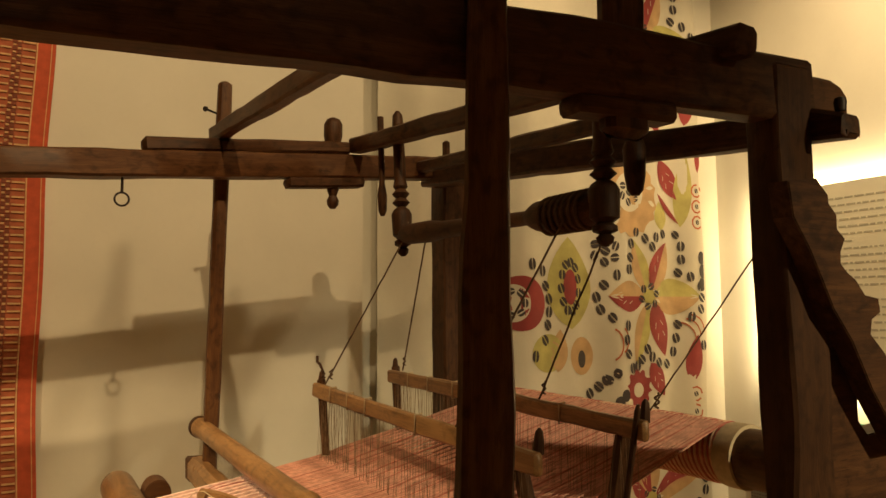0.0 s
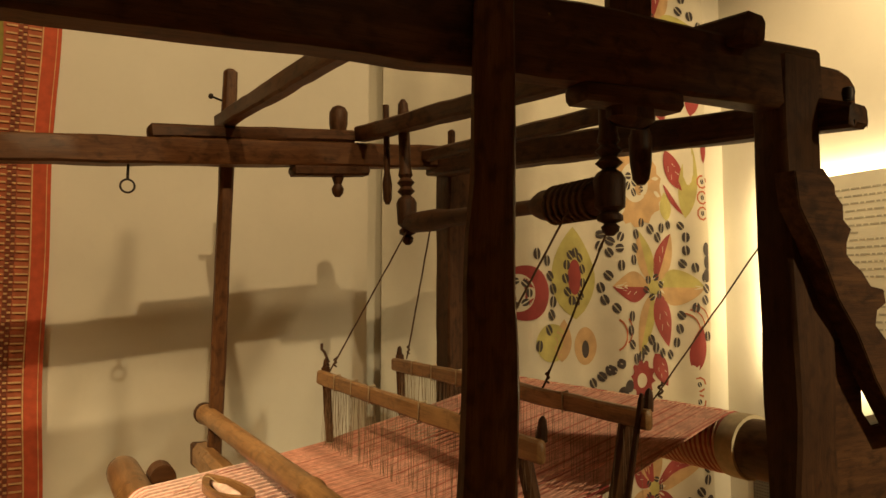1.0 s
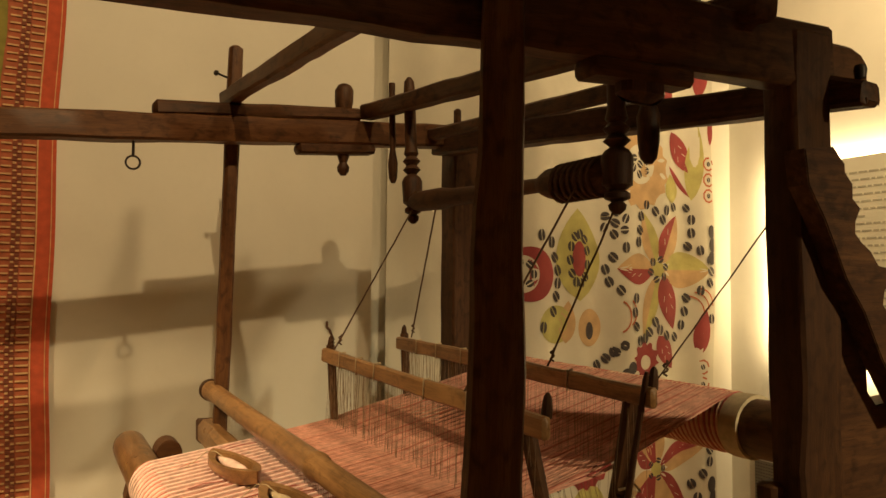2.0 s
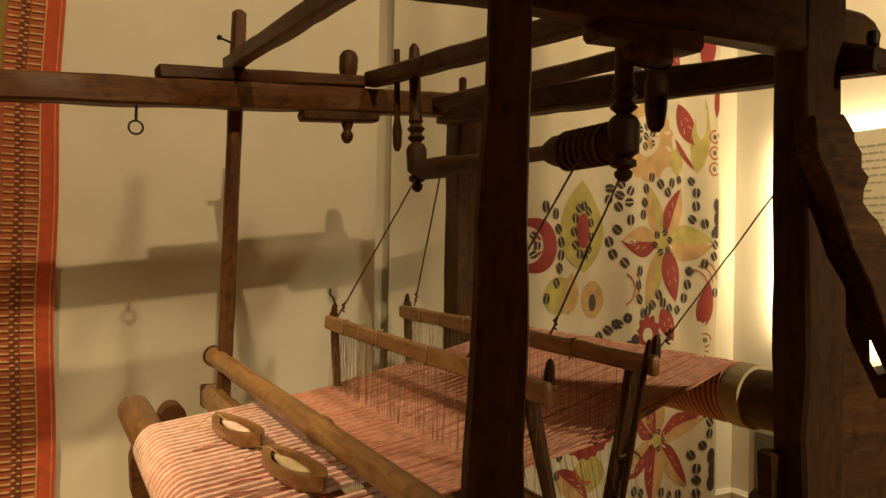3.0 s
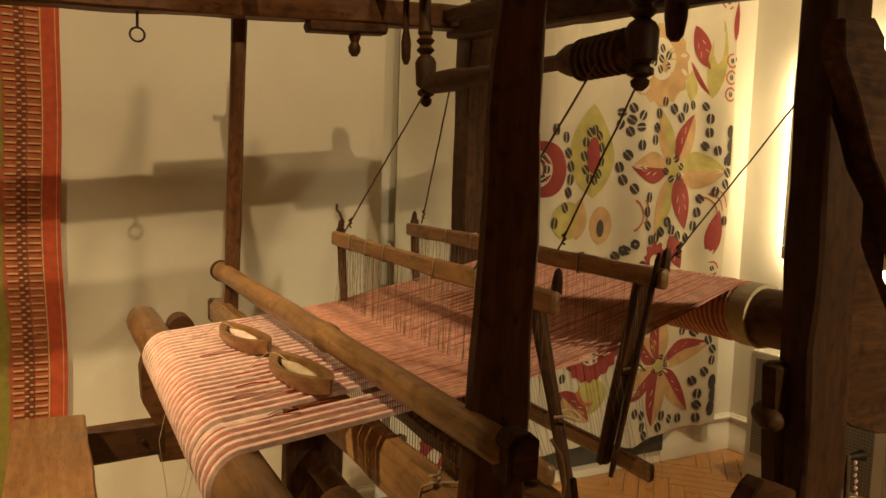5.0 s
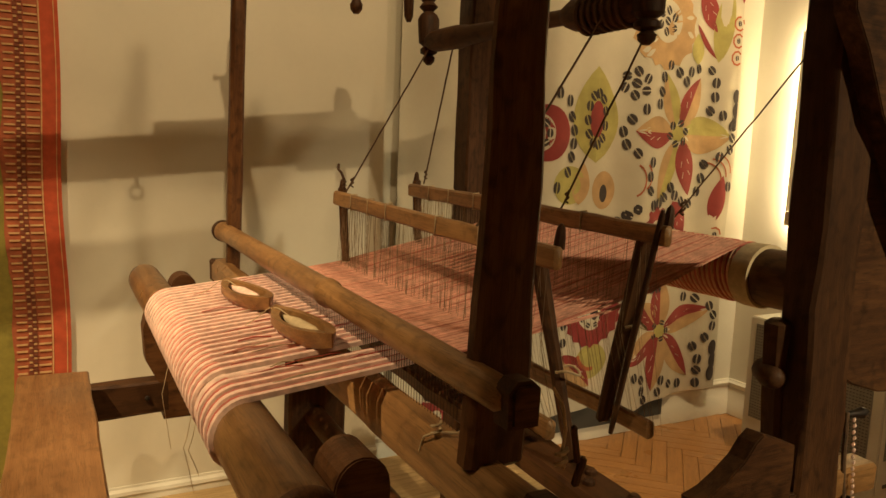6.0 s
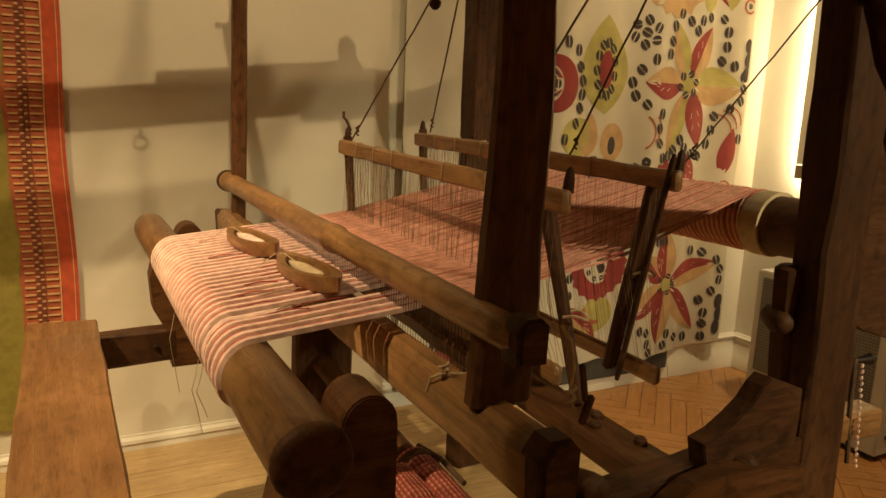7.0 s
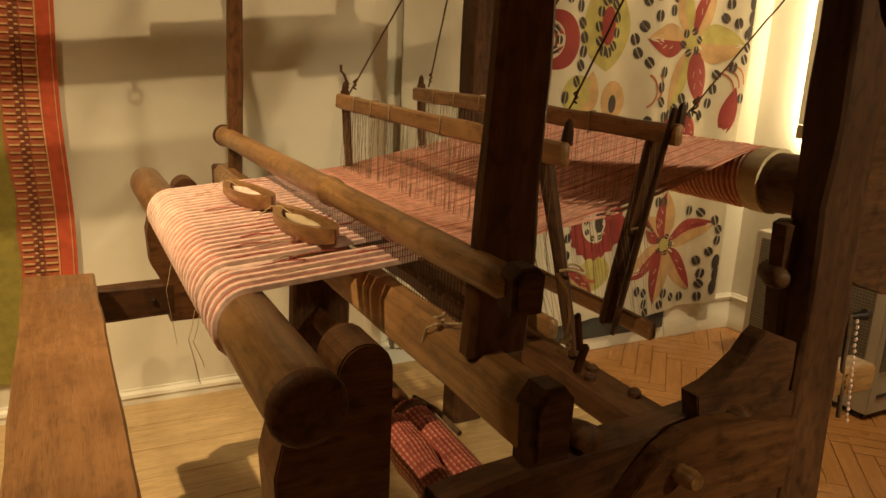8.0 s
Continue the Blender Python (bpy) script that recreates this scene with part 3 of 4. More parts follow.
# ---- beater ----
beater = thing("beater", (0.95, 1.9, 0.98), "hanging wooden beater with two swords and a worn reed cap", "beater")
bar("sword", beater, (0.956, 1.226, 1.052), (0.979, 1.226, 2.02), 0.028, 0.078, WOOD_MID, up=(1, 0, 0), wear=0.002, taper=0.54)
far_sword = bar("sword", beater, (0.963, 2.62, 0.98), (0.985, 2.62, 2.125), 0.035, 0.039, WOOD_MID, up=(1, 0, 0), chamfer=0.008)
turned("nail", far_sword, (0.965, 2.62, 2.03), (0.925, 2.60, 2.035), [(0, 0.003), (0.85, 0.003), (0.87, 0.008), (1, 0.007)], IRON, "", 10)
bar("rocker_bar", beater, (0.968, 2.665, 1.978), (0.972, 1.10, 1.848), 0.035, 0.045, WOOD_MID, wear=0.002)
cap = turned("reed_cap", beater, (0.922, 1.142, 1.158), (0.95, 2.685, 1.147),
             [(0, 0.014), (0.008, 0.018), (0.03, 0.0185), (0.155, 0.0195), (0.16, 0.0195), (0.36, 0.0205), (0.365, 0.0245), (0.375, 0.0245), (0.385, 0.022), (0.6, 0.023), (0.9, 0.024), (0.97, 0.025), (0.975, 0.028), (0.995, 0.028), (1, 0.02)], WOOD_LIGHT, "smooth round reed cap, polished by long use", 22, 0.05)
race = bar("race", beater, (0.945, 1.105, 1.026), (0.945, 2.70, 1.030), 0.052, 0.072, WOOD_LIGHT, chamfer=0.014, wear=0.002)
block = [(-0.038, -0.055), (0.038, -0.055), (0.040, 0.035), (0.018, 0.056), (-0.018, 0.056), (-0.040, 0.030)]
turned("cap_tip", cap, (0.95, 2.672, 1.147), (0.95, 2.70, 1.147), [(0, 0.027), (0.15, 0.0305), (0.85, 0.0305), (1, 0.024)], WOOD_DARK, "dark end of the cap", 18)
bar("race_tip", race, (0.945, 2.69, 1.030), (0.945, 2.73, 1.030), 0.05, 0.066, WOOD_DARK, "dark end of the race")
part("race_end", outline_mesh([(x * 0.62, z * 0.72) for x, z in block], 0.04, 0.016), WOOD_DARK, race, "dark squared end of the race", Matrix.Translation((0.945, 1.092, 1.030)), sharp=30)
part("cap_end", outline_mesh([(x * 0.46, z * 0.42) for x, z in block], 0.035, 0.012), WOOD_DARK, cap, "dark squared end of the cap", Matrix.Translation((0.928, 1.125, 1.157)), sharp=14)
bm = bmesh.new()
for i in range(150):
    y = 1.30 + i * 0.0084
    vs = [bm.verts.new((0.953, y + d, z)) for d, z in ((0, 1.06), (0.002, 1.06), (0.002, 1.128), (0, 1.128))]
    bm.faces.new(vs)
tagged(part("reed", bm, WOOD_DARK, beater, "fine dark reed between cap and race"), kind="stuff")

# ---- heddle frames ----


def heddle_frame(x, y0, y1, z0, z1, foot, near_lean, near_shift, label):
    """A frame with a pale top bar from y0 to y1, thin side sticks and string heddles down to the foot."""
    h = thing("heddle_frame", (x, (y0 + y1) / 2, foot), label, "heddle frame", "heddle frames")
    top = bar("top_bar", h, (x, y0, z0), (x, y1, z1), 0.016, 0.034, WOOD_LIGHT, chamfer=0.004)
    for i, y in enumerate((y0 + 0.22, y0 + 0.38, y0 + 0.62, y1 - 0.24, y1 - 0.13)):
        z = z0 + (z1 - z0) * (y - y0) / (y1 - y0)
        part("binding", tube_mesh([(0.010 * c, 0.004 * c, 0.019 * s) for c, s in ((1, 1), (1, -1), (-1, -1), (-1, 1), (1, 1))], 0.0018, 6), YARN_CREAM, top, "", Matrix.Translation((x, y, z)))
    for y, lean, z, wide in ((y0 + 0.018, near_lean, z0, 0.034 if x > 1.3 else 0.024), (y1 - 0.012, -0.03, z1, 0.020)):
        stick = bar("side_stick", h, (x + 0.012, y + near_shift * (wide > 0.021), z + (0.004 if wide > 0.021 else 0.030)), (x + 0.03, y + lean, foot - 0.02), wide, 0.022, WOOD_DARK, chamfer=0.007, taper=0.85)
        turned("stick_tip", stick, (x + 0.012, y, z + 0.012), (x + 0.012, y - 0.004, z + 0.050), [(0, 0.009), (0.5, 0.008), (0.85, 0.006), (1, 0.002)], WOOD_DARK, "", 8, 0.05)
        part("tie", tube_mesh([(0.018 * math.cos(a), 0.018 * math.sin(a), 0.004 * math.sin(2 * a)) for a in [2 * math.pi * i / 14 for i in range(15)]], 0.0022, 6), YARN_CREAM, stick, "",
             Matrix.Translation((x + 0.028, y + lean * 0.5, z - 0.17)))
    bar("foot_bar", h, (x + 0.045, y0 + 0.05, foot), (x + 0.045, y1 - 0.05, foot + 0.01), 0.018, 0.032, WOOD_LIGHT, chamfer=0.004)
    bm = bmesh.new()
    rnd = random.Random(int(x * 1000))
    for i in range(140):
        y = y0 + 0.03 + (y1 - y0 - 0.08) * (1 - (1 - i / 139) ** 1.45) + rnd.uniform(-0.003, 0.003)
        z = z0 + (z1 - z0) * (y - y0) / (y1 - y0) - 0.012
        if i % 3 == 0:
            y += rnd.uniform(-0.012, 0.012)
        mid = rnd.uniform(-0.012, 0.012)
        p = [Vector((x, y, z)), Vector((x + mid, y + rnd.uniform(-0.008, 0.008), 1.095)), Vector((x + 0.045, y, foot))]
        for a, b2 in zip(p, p[1:]):
            d = Vector((0.0, 0.00042, 0))
            e = Vector((0.00042, 0, 0))
            for o in (d, e):
                bm.faces.new([bm.verts.new(q) for q in (a - o, a + o, b2 + o, b2 - o)])
    tagged(part("heddle_string", bm, HEDDLE, h, "fine string heddles"), kind="stuff")
    return h


heddle_frame(1.18, 1.42, 2.385, 1.246, 1.266, 0.96, -0.04, 0.055, "narrow pale wooden heddle frame with fine brown string heddles")
heddle_frame(1.41, 1.435, 2.42, 1.272, 1.288, 0.92, 0.145, 0.045, "rear pale wooden heddle frame with fine brown string heddles")


rod = thing("rod", (1.405, 1.53, 0.90), "slim dark rod leaning beside a heddle frame", "rod")
turned("shaft", rod, (1.400, 1.444, 1.315), (1.415, 1.545, 0.900), [(0, 0.003), (0.03, 0.005), (0.5, 0.006), (0.97, 0.005), (1, 0.004)], WOOD_DARK, "", 10, 0.06)


def hung_cord(p0, p1, r=0.0021, label="thin brown cord from the roller to a heddle frame"):
    c = thing("cord", p1, label, "cord", "harness cords")
    cord("strand", c, [p0, p1], r, ROPE)
    q = Vector(p1) + (Vector(p0) - Vector(p1)).normalized() * 0.03
    part("knot", tube_mesh([(0.0035 * math.cos(a), 0.0035 * math.sin(a), 0.002 * a) for a in [math.pi * i / 4 for i in range(17)]], 0.002, 6), ROPE, c, "", Matrix.Translation(q - Vector((0, 0, 0.014))))


hung_cord((1.375, 2.265, 1.65), (1.18, 2.31, 1.285))
hung_cord((1.41, 2.20, 1.65), (1.41, 2.335, 1.308))
hung_cord((1.36, 1.575, 1.632), (1.18, 1.66, 1.266))
hung_cord((1.41, 1.51, 1.622), (1.41, 1.725, 1.294))
hung_cord((1.55, 1.247, 1.648), (1.425, 1.45, 1.296), 0.0013, "thin cord tied from the post to a heddle frame")
part("knot", tube_mesh([(0.012 * math.cos(a) * (1 + 0.3 * math.sin(3 * a)), 0.01 * math.sin(a) - 0.0, 0.0016 * a) for a in [math.pi * i / 6 for i in range(25)]], 0.004, 6), ROPE, near_post, "knotted cord", Matrix.Translation((1.55, 1.242, 1.635)))
cord("tie_cord", beater, [(0.952, 1.118, 1.176), (0.962, 1.116, 1.160), (0.970, 1.118, 1.131), (0.967, 1.118, 1.105)], 0.0018, YARN_CREAM)
part("knot", tube_mesh([(0.005 * math.cos(a), 0.004 * math.sin(a), 0.0016 * a) for a in [math.pi * i / 4 for i in range(17)]], 0.0024, 6), YARN_CREAM, beater, "", Matrix.Translation((0.967, 1.118, 1.092)))
bar("toggle", beater, (0.983, 1.122, 1.132), (0.990, 1.122, 1.092), 0.006, 0.008, WOOD_MID)
bar("toggle", beater, (0.998, 1.122, 1.098), (0.988, 1.122, 1.068), 0.008, 0.009, WOOD_MID)
cord("race_tie", beater, [(0.918, 1.327, 1.035), (0.917, 1.314, 1.058), (0.928, 1.305, 1.066), (0.945, 1.285, 1.069), (0.957, 1.272, 1.083)], 0.0016, YARN_CREAM)
part("knot", tube_mesh([(0.006 * math.cos(a), 0.005 * math.sin(a), 0.0014 * a) for a in [math.pi * i / 4 for i in range(17)]], 0.002, 6), YARN_CREAM, beater, "", Matrix.Translation((0.928, 1.305, 1.060)))

# cord with a twisted pale strand and tongue at the back of the loom
tongue = bar("tongue", loom, (1.58, 1.285, 0.885), (1.752, 1.285, 0.878), 0.05, 0.050, WOOD_LIGHT)
chain = thing("chain", (1.69, 1.25, 0.80), "twisted black and white cord hanging on a hook", "chain")
bm = bmesh.new()
for i in range(18):
    z = 0.995 - i * 0.0105
    r = 0.0029
    bmesh.ops.create_icosphere(bm, subdivisions=1, radius=r, matrix=pose(1.656 + 0.0014 * i + 0.0018 * (i % 2), 1.252, z, 0, 25, 0) @ Matrix.Diagonal((1, 1, 1.5, 1)))
part("pale_strand", bm, YARN_WHITE, chain, "pale beaded strand")
cord("dark_strand", chain, [(1.652, 1.262, 1.005), (1.656, 1.262, 0.93), (1.672, 1.262, 0.82)], 0.004, ROPE)
turned("hook", chain, (1.650, 1.275, 0.995), (1.695, 1.255, 1.002), [(0, 0.004), (0.5, 0.006), (0.8, 0.010), (1, 0.004)], IRON, "", 10)

hook = thing("hook", (1.18, 2.325, 1.29), "small bent wooden hook tied to a heddle frame", "hook")
part("shaft", tube_mesh([(0, 0, 0), (0.002, 0.004, 0.025), (-0.004, 0.012, 0.045), (-0.008, 0.022, 0.052), (-0.006, 0.028, 0.066)], 0.0035, 7), WOOD_DARK, hook, "", Matrix.Translation((1.18, 2.325, 1.288)))
part("lashing", tube_mesh([(0.005 * math.cos(a), 0.005 * math.sin(a), 0.0015 * a) for a in [math.pi * i / 4 for i in range(21)]], 0.0014, 6), ROPE, hook, "", Matrix.Translation((1.181, 2.327, 1.292)))

# ---- bench ----
bench = thing("bench", (0.52, 1.7, FLOOR), "worn reddish-brown plank bench of the loom", "bench")
bar("seat", bench, (0.535, 0.75, 0.838), (0.518, 2.425, 0.835), 0.145, 0.035, WOOD_BENCH, chamfer=0.004, wear=0.002)
for y in (0.95, 2.30):
    bar("leg", bench, (0.52, y, FLOOR), (0.52, y, 0.82), 0.10, 0.045, WOOD_DARK, up=SIDE)

# ---- shuttles ----


def shuttle(p, turn, bobbin):
    """A boat shuttle with pointed ends, a hollow and a bobbin of yarn in it."""
    ob = thing("shuttle", p, "boat-shaped pale wooden shuttle with a wound bobbin, lying on the cloth", "shuttle", "shuttles")
    base = Matrix.Translation(p) @ pose(0, 0, 0, 0, 0, turn)
    AT[ob] = ob.matrix_basis = base
    n, L = 24, 0.108

    def half(u):
        return 0.034 * (1 - abs(u) ** 2.4) ** 0.85

    rows = []
    for i in range(n + 1):
        u = -1 + 2 * i / n
        w = max(half(u), 0.0015)
        wi = max(half(min(1, abs(u) / 0.80)) - 0.009, 0.0005) if abs(u) < 0.80 else 0.0004
        lip = 0.026 + 0.005 * u * u
        deep = 0.007 if wi > 0.001 else lip - 0.0004
        keel = 0.010 * u ** 4
        rows.append([(u * L, y, z) for y, z in ((0, keel), (w * 0.7, keel), (w, keel + 0.012), (w, lip), (wi, lip), (wi * 0.9, deep), (-wi * 0.9, deep), (-wi, lip), (-w, lip), (-w, keel + 0.012), (-w * 0.7, keel))])
    part("body", sweep(rows), WOOD_LIGHT, ob, "", base)
    part("bobbin", lathe_mesh([(-0.085, 0.004), (-0.06, 0.006), (-0.04, 0.009), (0.02, 0.010), (0.045, 0.007), (0.07, 0.004), (0.085, 0.003)], 12, 0.05), bobbin, ob, "wound yarn bobbin", base @ pose(0, 0, 0.018))
    part("yarn_end", tube_mesh([(0.05, 0.0, 0.024), (0.08, 0.006, 0.031), (0.105, 0.012, 0.027), (0.115, 0.03, 0.010), (0.10, 0.055, 0.003)], 0.0008, 6), YARN_CREAM, ob, "", base)


shuttle((0.848, 1.935, 1.0965), 99, YARN_WHITE)
shuttle((0.872, 1.66, 1.0965), 97, YARN_CREAM)

# ---- wall hanging ----
HANG_RED = plain("hanging_red", (0.50, 0.085, 0.035), 0.9, 0.15, 40.0, 0, 0.6)
HANG_BROWN = plain("hanging_rust", (0.40, 0.11, 0.05), 0.9, 0.2, 40.0, 0, 0.6)
HANG_CREAM = plain("hanging_cream", (0.62, 0.37, 0.18), 0.9, 0.15, 40.0, 0, 0.6)
HANG_OLIVE = plain("hanging_olive", (0.26, 0.22, 0.045), 0.9, 0.15, 40.0, 0, 0.6)
HANG_DARK = plain("hanging_dark", (0.20, 0.055, 0.028), 0.9, 0.2, 40.0, 0, 0.6)
hanging = thing("wall_hanging", (0.3, 3.13, 0.3), "red and olive woven wall hanging with checked stripes", "wall hanging")
Z0, Z1 = 0.30, 2.95


def sway(z):
    """The woven edge is not quite straight."""
    return 0.006 * math.sin(z * 3.1) + 0.004 * math.sin(z * 8.3 + 1)


def band(name, x0, x1, mat, lift, label="", ragged=0.0):
    n = 130
    rows = []
    for i in range(n + 1):
        z = Z0 + (Z1 - Z0) * i / n
        a = x0 + sway(z) + ragged * (noise.noise((z * 7, 4.0, 1.0)) + 0.4 * noise.noise((z * 22, 1.0, 1.0)))
        b2 = x1 + sway(z)
        y = 3.134 + 0.004 * math.sin(z * 2.0)
        rows.append([(a, y - lift, z), (b2, y - lift, z), (b2, y + 0.010 - lift, z), (a, y + 0.010 - lift, z)])
    part(name, sweep(rows), mat, hanging, label)


band("olive_field", -0.35, 0.46, HANG_OLIVE, 0.0, "olive woven field")
band("rust_stripe", 0.394, 0.505, HANG_BROWN, 0.003, "rust woven stripe with a ragged edge", 0.012)
band("red_border", 0.503, 0.553, HANG_RED, 0.006, "plain red woven border")
band("cream_line", 0.499, 0.503, HANG_CREAM, 0.009)
band("cream_line", 0.540, 0.5425, HANG_CREAM, 0.009)
bars, checks = bmesh.new(), bmesh.new()
k = 0
z = Z0 + 0.01
while z < Z1 - 0.02:
    y = 3.134 + 0.004 * math.sin(z * 2.0) - 0.006
    s = sway(z)
    rows = [(bars, 0.402 + 0.008 * noise.noise((z * 9, 0, 0)), 0.431, 0.0055), (bars, 0.462, 0.497, 0.0055), (checks, 0.434 if k % 2 else 0.447, 0.446 if k % 2 else 0.459, 0.0115), (bars, 0.448 if k % 2 else 0.435, 0.457 if k % 2 else 0.444, 0.0062)]
    for bm, a, b2, h in rows if k % 2 else rows[2:]:
        j = 0.002 * noise.noise((z * 30, a * 50, 0))
        m = pose(((a + b2) / 2) + s, y, z + j) @ Matrix.Diagonal((b2 - a, 0.004, h, 1))
        bmesh.ops.create_cube(bm, size=1.0, matrix=m)
    z += 0.01175
    k += 1
tagged(part("cream_bar", bars, HANG_CREAM, hanging, "short cream woven bars"), kind="stuff")
tagged(part("dark_check", checks, HANG_DARK, hanging, "dark woven checks"), kind="stuff")

# ---- printed curtain ----
RED = plain("print_red", (0.25, 0.034, 0.034), 0.85, 0.15, 12.0)
TAN = plain("print_tan", (0.46, 0.30, 0.15), 0.85, 0.2, 12.0)
OLIVE = plain("print_olive", (0.40, 0.36, 0.12), 0.85, 0.2, 12.0)
BLACK = plain("print_black", (0.045, 0.035, 0.035), 0.85, 0.1, 12.0)
curtain = thing("curtain", (2.7, 3.24, 0.13), "white cotton curtain printed with red, olive and black flowers", "curtain")
CX0, CX1, CTOP = 1.742, 3.635, 3.60


def hem(x):
    return 0.185 - 0.055 * math.exp(-((x - 3.05) / 0.14) ** 2) + 0.012 * math.sin(x * 9)


def fold(x, z):
    """Depth of the cloth: soft folds, stronger towards the hem."""
    k = 0.55 + 0.45 * (1 - z / 3.0)
    return 3.238 - k * (0.020 * math.sin(x * 10.5 + 0.6) + 0.012 * math.sin(x * 23 + 1.2) + 0.006 * math.sin(x * 5 + z * 1.3))


nx, nz = 150, 44
verts, faces = [], []
for side in (0, 0.003):
    for j in range(nz + 1):
        for i in range(nx + 1):
            x = CX0 + (CX1 - CX0) * i / nx
            b2 = hem(x)
            z = b2 + (CTOP - b2) * j / nz
            e = 0.012 * math.sin(z * 5.0) * (i / nx) ** 8
            verts.append((x + e, fold(x, z) + side, z))
half = (nx + 1) * (nz + 1)
for side in (0, half):
    for j in range(nz):
        for i in range(nx):
            a = side + j * (nx + 1) + i
            faces.append((a, a + 1, a + nx + 2, a + nx + 1))
me = bpy.data.meshes.new("fabric")
me.from_pydata(verts, [], faces)
me.materials.append(CLOTH_WHITE)
for p in me.polygons:
    p.use_smooth = True
placed("fabric", me, curtain)
turned("rod", curtain, (CX0 - 0.05, 3.245, 3.61), (CX1 + 0.05, 3.245, 3.61), [(0, 0.012), (1, 0.012)], IRON, "dark curtain rod", 12)

PRINT = {}
LAYER = [0]
KEEP = [lambda x, z: True]


def ink(mat, points, lift):
    """A printed patch: an outline in x, z filled as a fan about its middle and laid on the folds."""
    bm = PRINT.setdefault((mat.name, lift), bmesh.new())
    cx, cz = sum(p[0] for p in points) / len(points), sum(p[1] for p in points) / len(points)
    if cx < 2.28 and cz > 0.42 or cx < 2.98 and cz > 1.95 or not KEEP[0](cx, cz):
        return
    LAYER[0] = (LAYER[0] + 1) % 37
    deeper = lift * 0.75 + LAYER[0] * 6e-6
    if not (CX0 + 0.02 < cx < CX1 - 0.01 and hem(cx) + 0.015 < cz < CTOP):
        return
    pts = [(min(max(x, CX0), CX1 - 0.003), max(z, hem(x) + 0.004)) for x, z in points]
    inner = None
    for f in (1.0, 0.66, 0.33):
        ring = [bm.verts.new((x, fold(x, z) - deeper, z)) for x, z in [(cx + (px - cx) * f, cz + (pz - cz) * f) for px, pz in pts]]
        if inner:
            for i in range(len(ring)):
                bm.faces.new((inner[i], inner[(i + 1) % len(ring)], ring[(i + 1) % len(ring)], ring[i]))
        inner = ring
    c = bm.verts.new((cx, fold(cx, cz) - deeper, cz))
    for i in range(len(inner)):
        bm.faces.new((inner[i], inner[(i + 1) % len(inner)], c))


def spin(pts, x, z, turn, s=1.0):
    c, d = math.cos(radians(turn)), math.sin(radians(turn))
    return [(x + s * (c * u - d * v), z + s * (d * u + c * v)) for u, v in pts]


def petal(x, z, turn, length, wide, mats):
    """Two halves along the midrib, each in its colour, with a pale vein in the red ones."""
    for sgn, mat in zip((1, -1), mats):
        pts = [(length * t, sgn * wide * math.sin(math.pi * t ** 0.85) ** 0.85) for t in [i / 12 for i in range(13)]]
        pts += [(length * t, 0.0) for t in (0.8, 0.6, 0.4, 0.2)]
        ink(mat, spin(pts, x, z, turn), 0.0022)
        if mat is RED and wide > 0.05:
            for t in (0.35, 0.55):
                v = [(length * t, sgn * wide * 0.3), (length * (t + 0.10), sgn * wide * 0.5), (length * (t + 0.10) + 0.002, sgn * wide * 0.46), (length * t + 0.003, sgn * wide * 0.27)]
                ink(CLOTH_WHITE, spin(v, x, z, turn), 0.0030)


def bean(x, z, turn=20, s=1.0):
    """A black bean with a pale slit."""
    for sgn in (1, -1):
        pts = [(sgn * (0.0035 + 0.020 * math.sin(a)), 0.028 * math.cos(a)) for a in [math.pi * i / 7 for i in range(8)]]
        ink(BLACK, spin(pts, x, z, turn, s), 0.0034)


def disc(mat, x, z, r, lift, squash=1.0, teeth=0, depth=0.0, turn=0):
    n = 36
    pts = [(r * (1 + depth * (1 if teeth and int(i * teeth * 2 / n) % 2 else 0)) * math.cos(2 * math.pi * i / n), squash * r * (1 + depth * (1 if teeth and int(i * teeth * 2 / n) % 2 else 0)) * math.sin(2 * math.pi * i / n)) for i in range(n)]
    ink(mat, spin(pts, x, z, turn), lift)


def stroke(mat, pts, w):
    """A thin printed line."""
    left, right = [], []
    for i, (x, z) in enumerate(pts):
        a, b2 = pts[max(i - 1, 0)], pts[min(i + 1, len(pts) - 1)]
        d = Vector((b2[0] - a[0], b2[1] - a[1])).normalized()
        left.append((x - d.y * w, z + d.x * w))
        right.append((x + d.y * w, z - d.x * w))
    for i in range(len(pts) - 1):
        ink(mat, [left[i], left[i + 1], right[i + 1], right[i]], 0.0028)


def curl(x, z, r, turn, bend, mat, w=0.005):
    stroke(mat, spin([(r * math.cos(a), r * math.sin(a)) for a in [bend * i / 8 for i in range(9)]], x, z, turn), w)


def rosette(x, z, s=1.0):
    bean(x, z, 60, 0.9 * s)
    for k in range(6):
        a = k * 60 + 25
        bean(x + 0.062 * s * math.cos(radians(a)), z + 0.056 * s * math.sin(radians(a)), a - 90 + 40, 0.88 * s)


def star_flower(x, z):
    """Six broad two-coloured petals with a beaded heart."""
    petal(x - 0.02, z + 0.03, 108, 0.27, 0.055, (TAN, OLIVE))
    petal(x - 0.01, z - 0.03, -106, 0.33, 0.050, (OLIVE, TAN))
    petal(x + 0.02, z + 0.03, 64, 0.28, 0.070, (RED, TAN))
    petal(x - 0.03, z, 180, 0.25, 0.078, (RED, TAN))
    petal(x + 0.03, z, 0, 0.32, 0.095, (OLIVE, TAN))
    petal(x + 0.03, z - 0.03, -72, 0.29, 0.070, (RED, RED))
    disc(OLIVE, x, z, 0.04, 0.003)
    for k in range(6):
        bean(x + 0.052 * math.cos(radians(k * 60 + 15)), z + 0.052 * math.sin(radians(k * 60 + 15)), k * 60 + 60, 0.75)


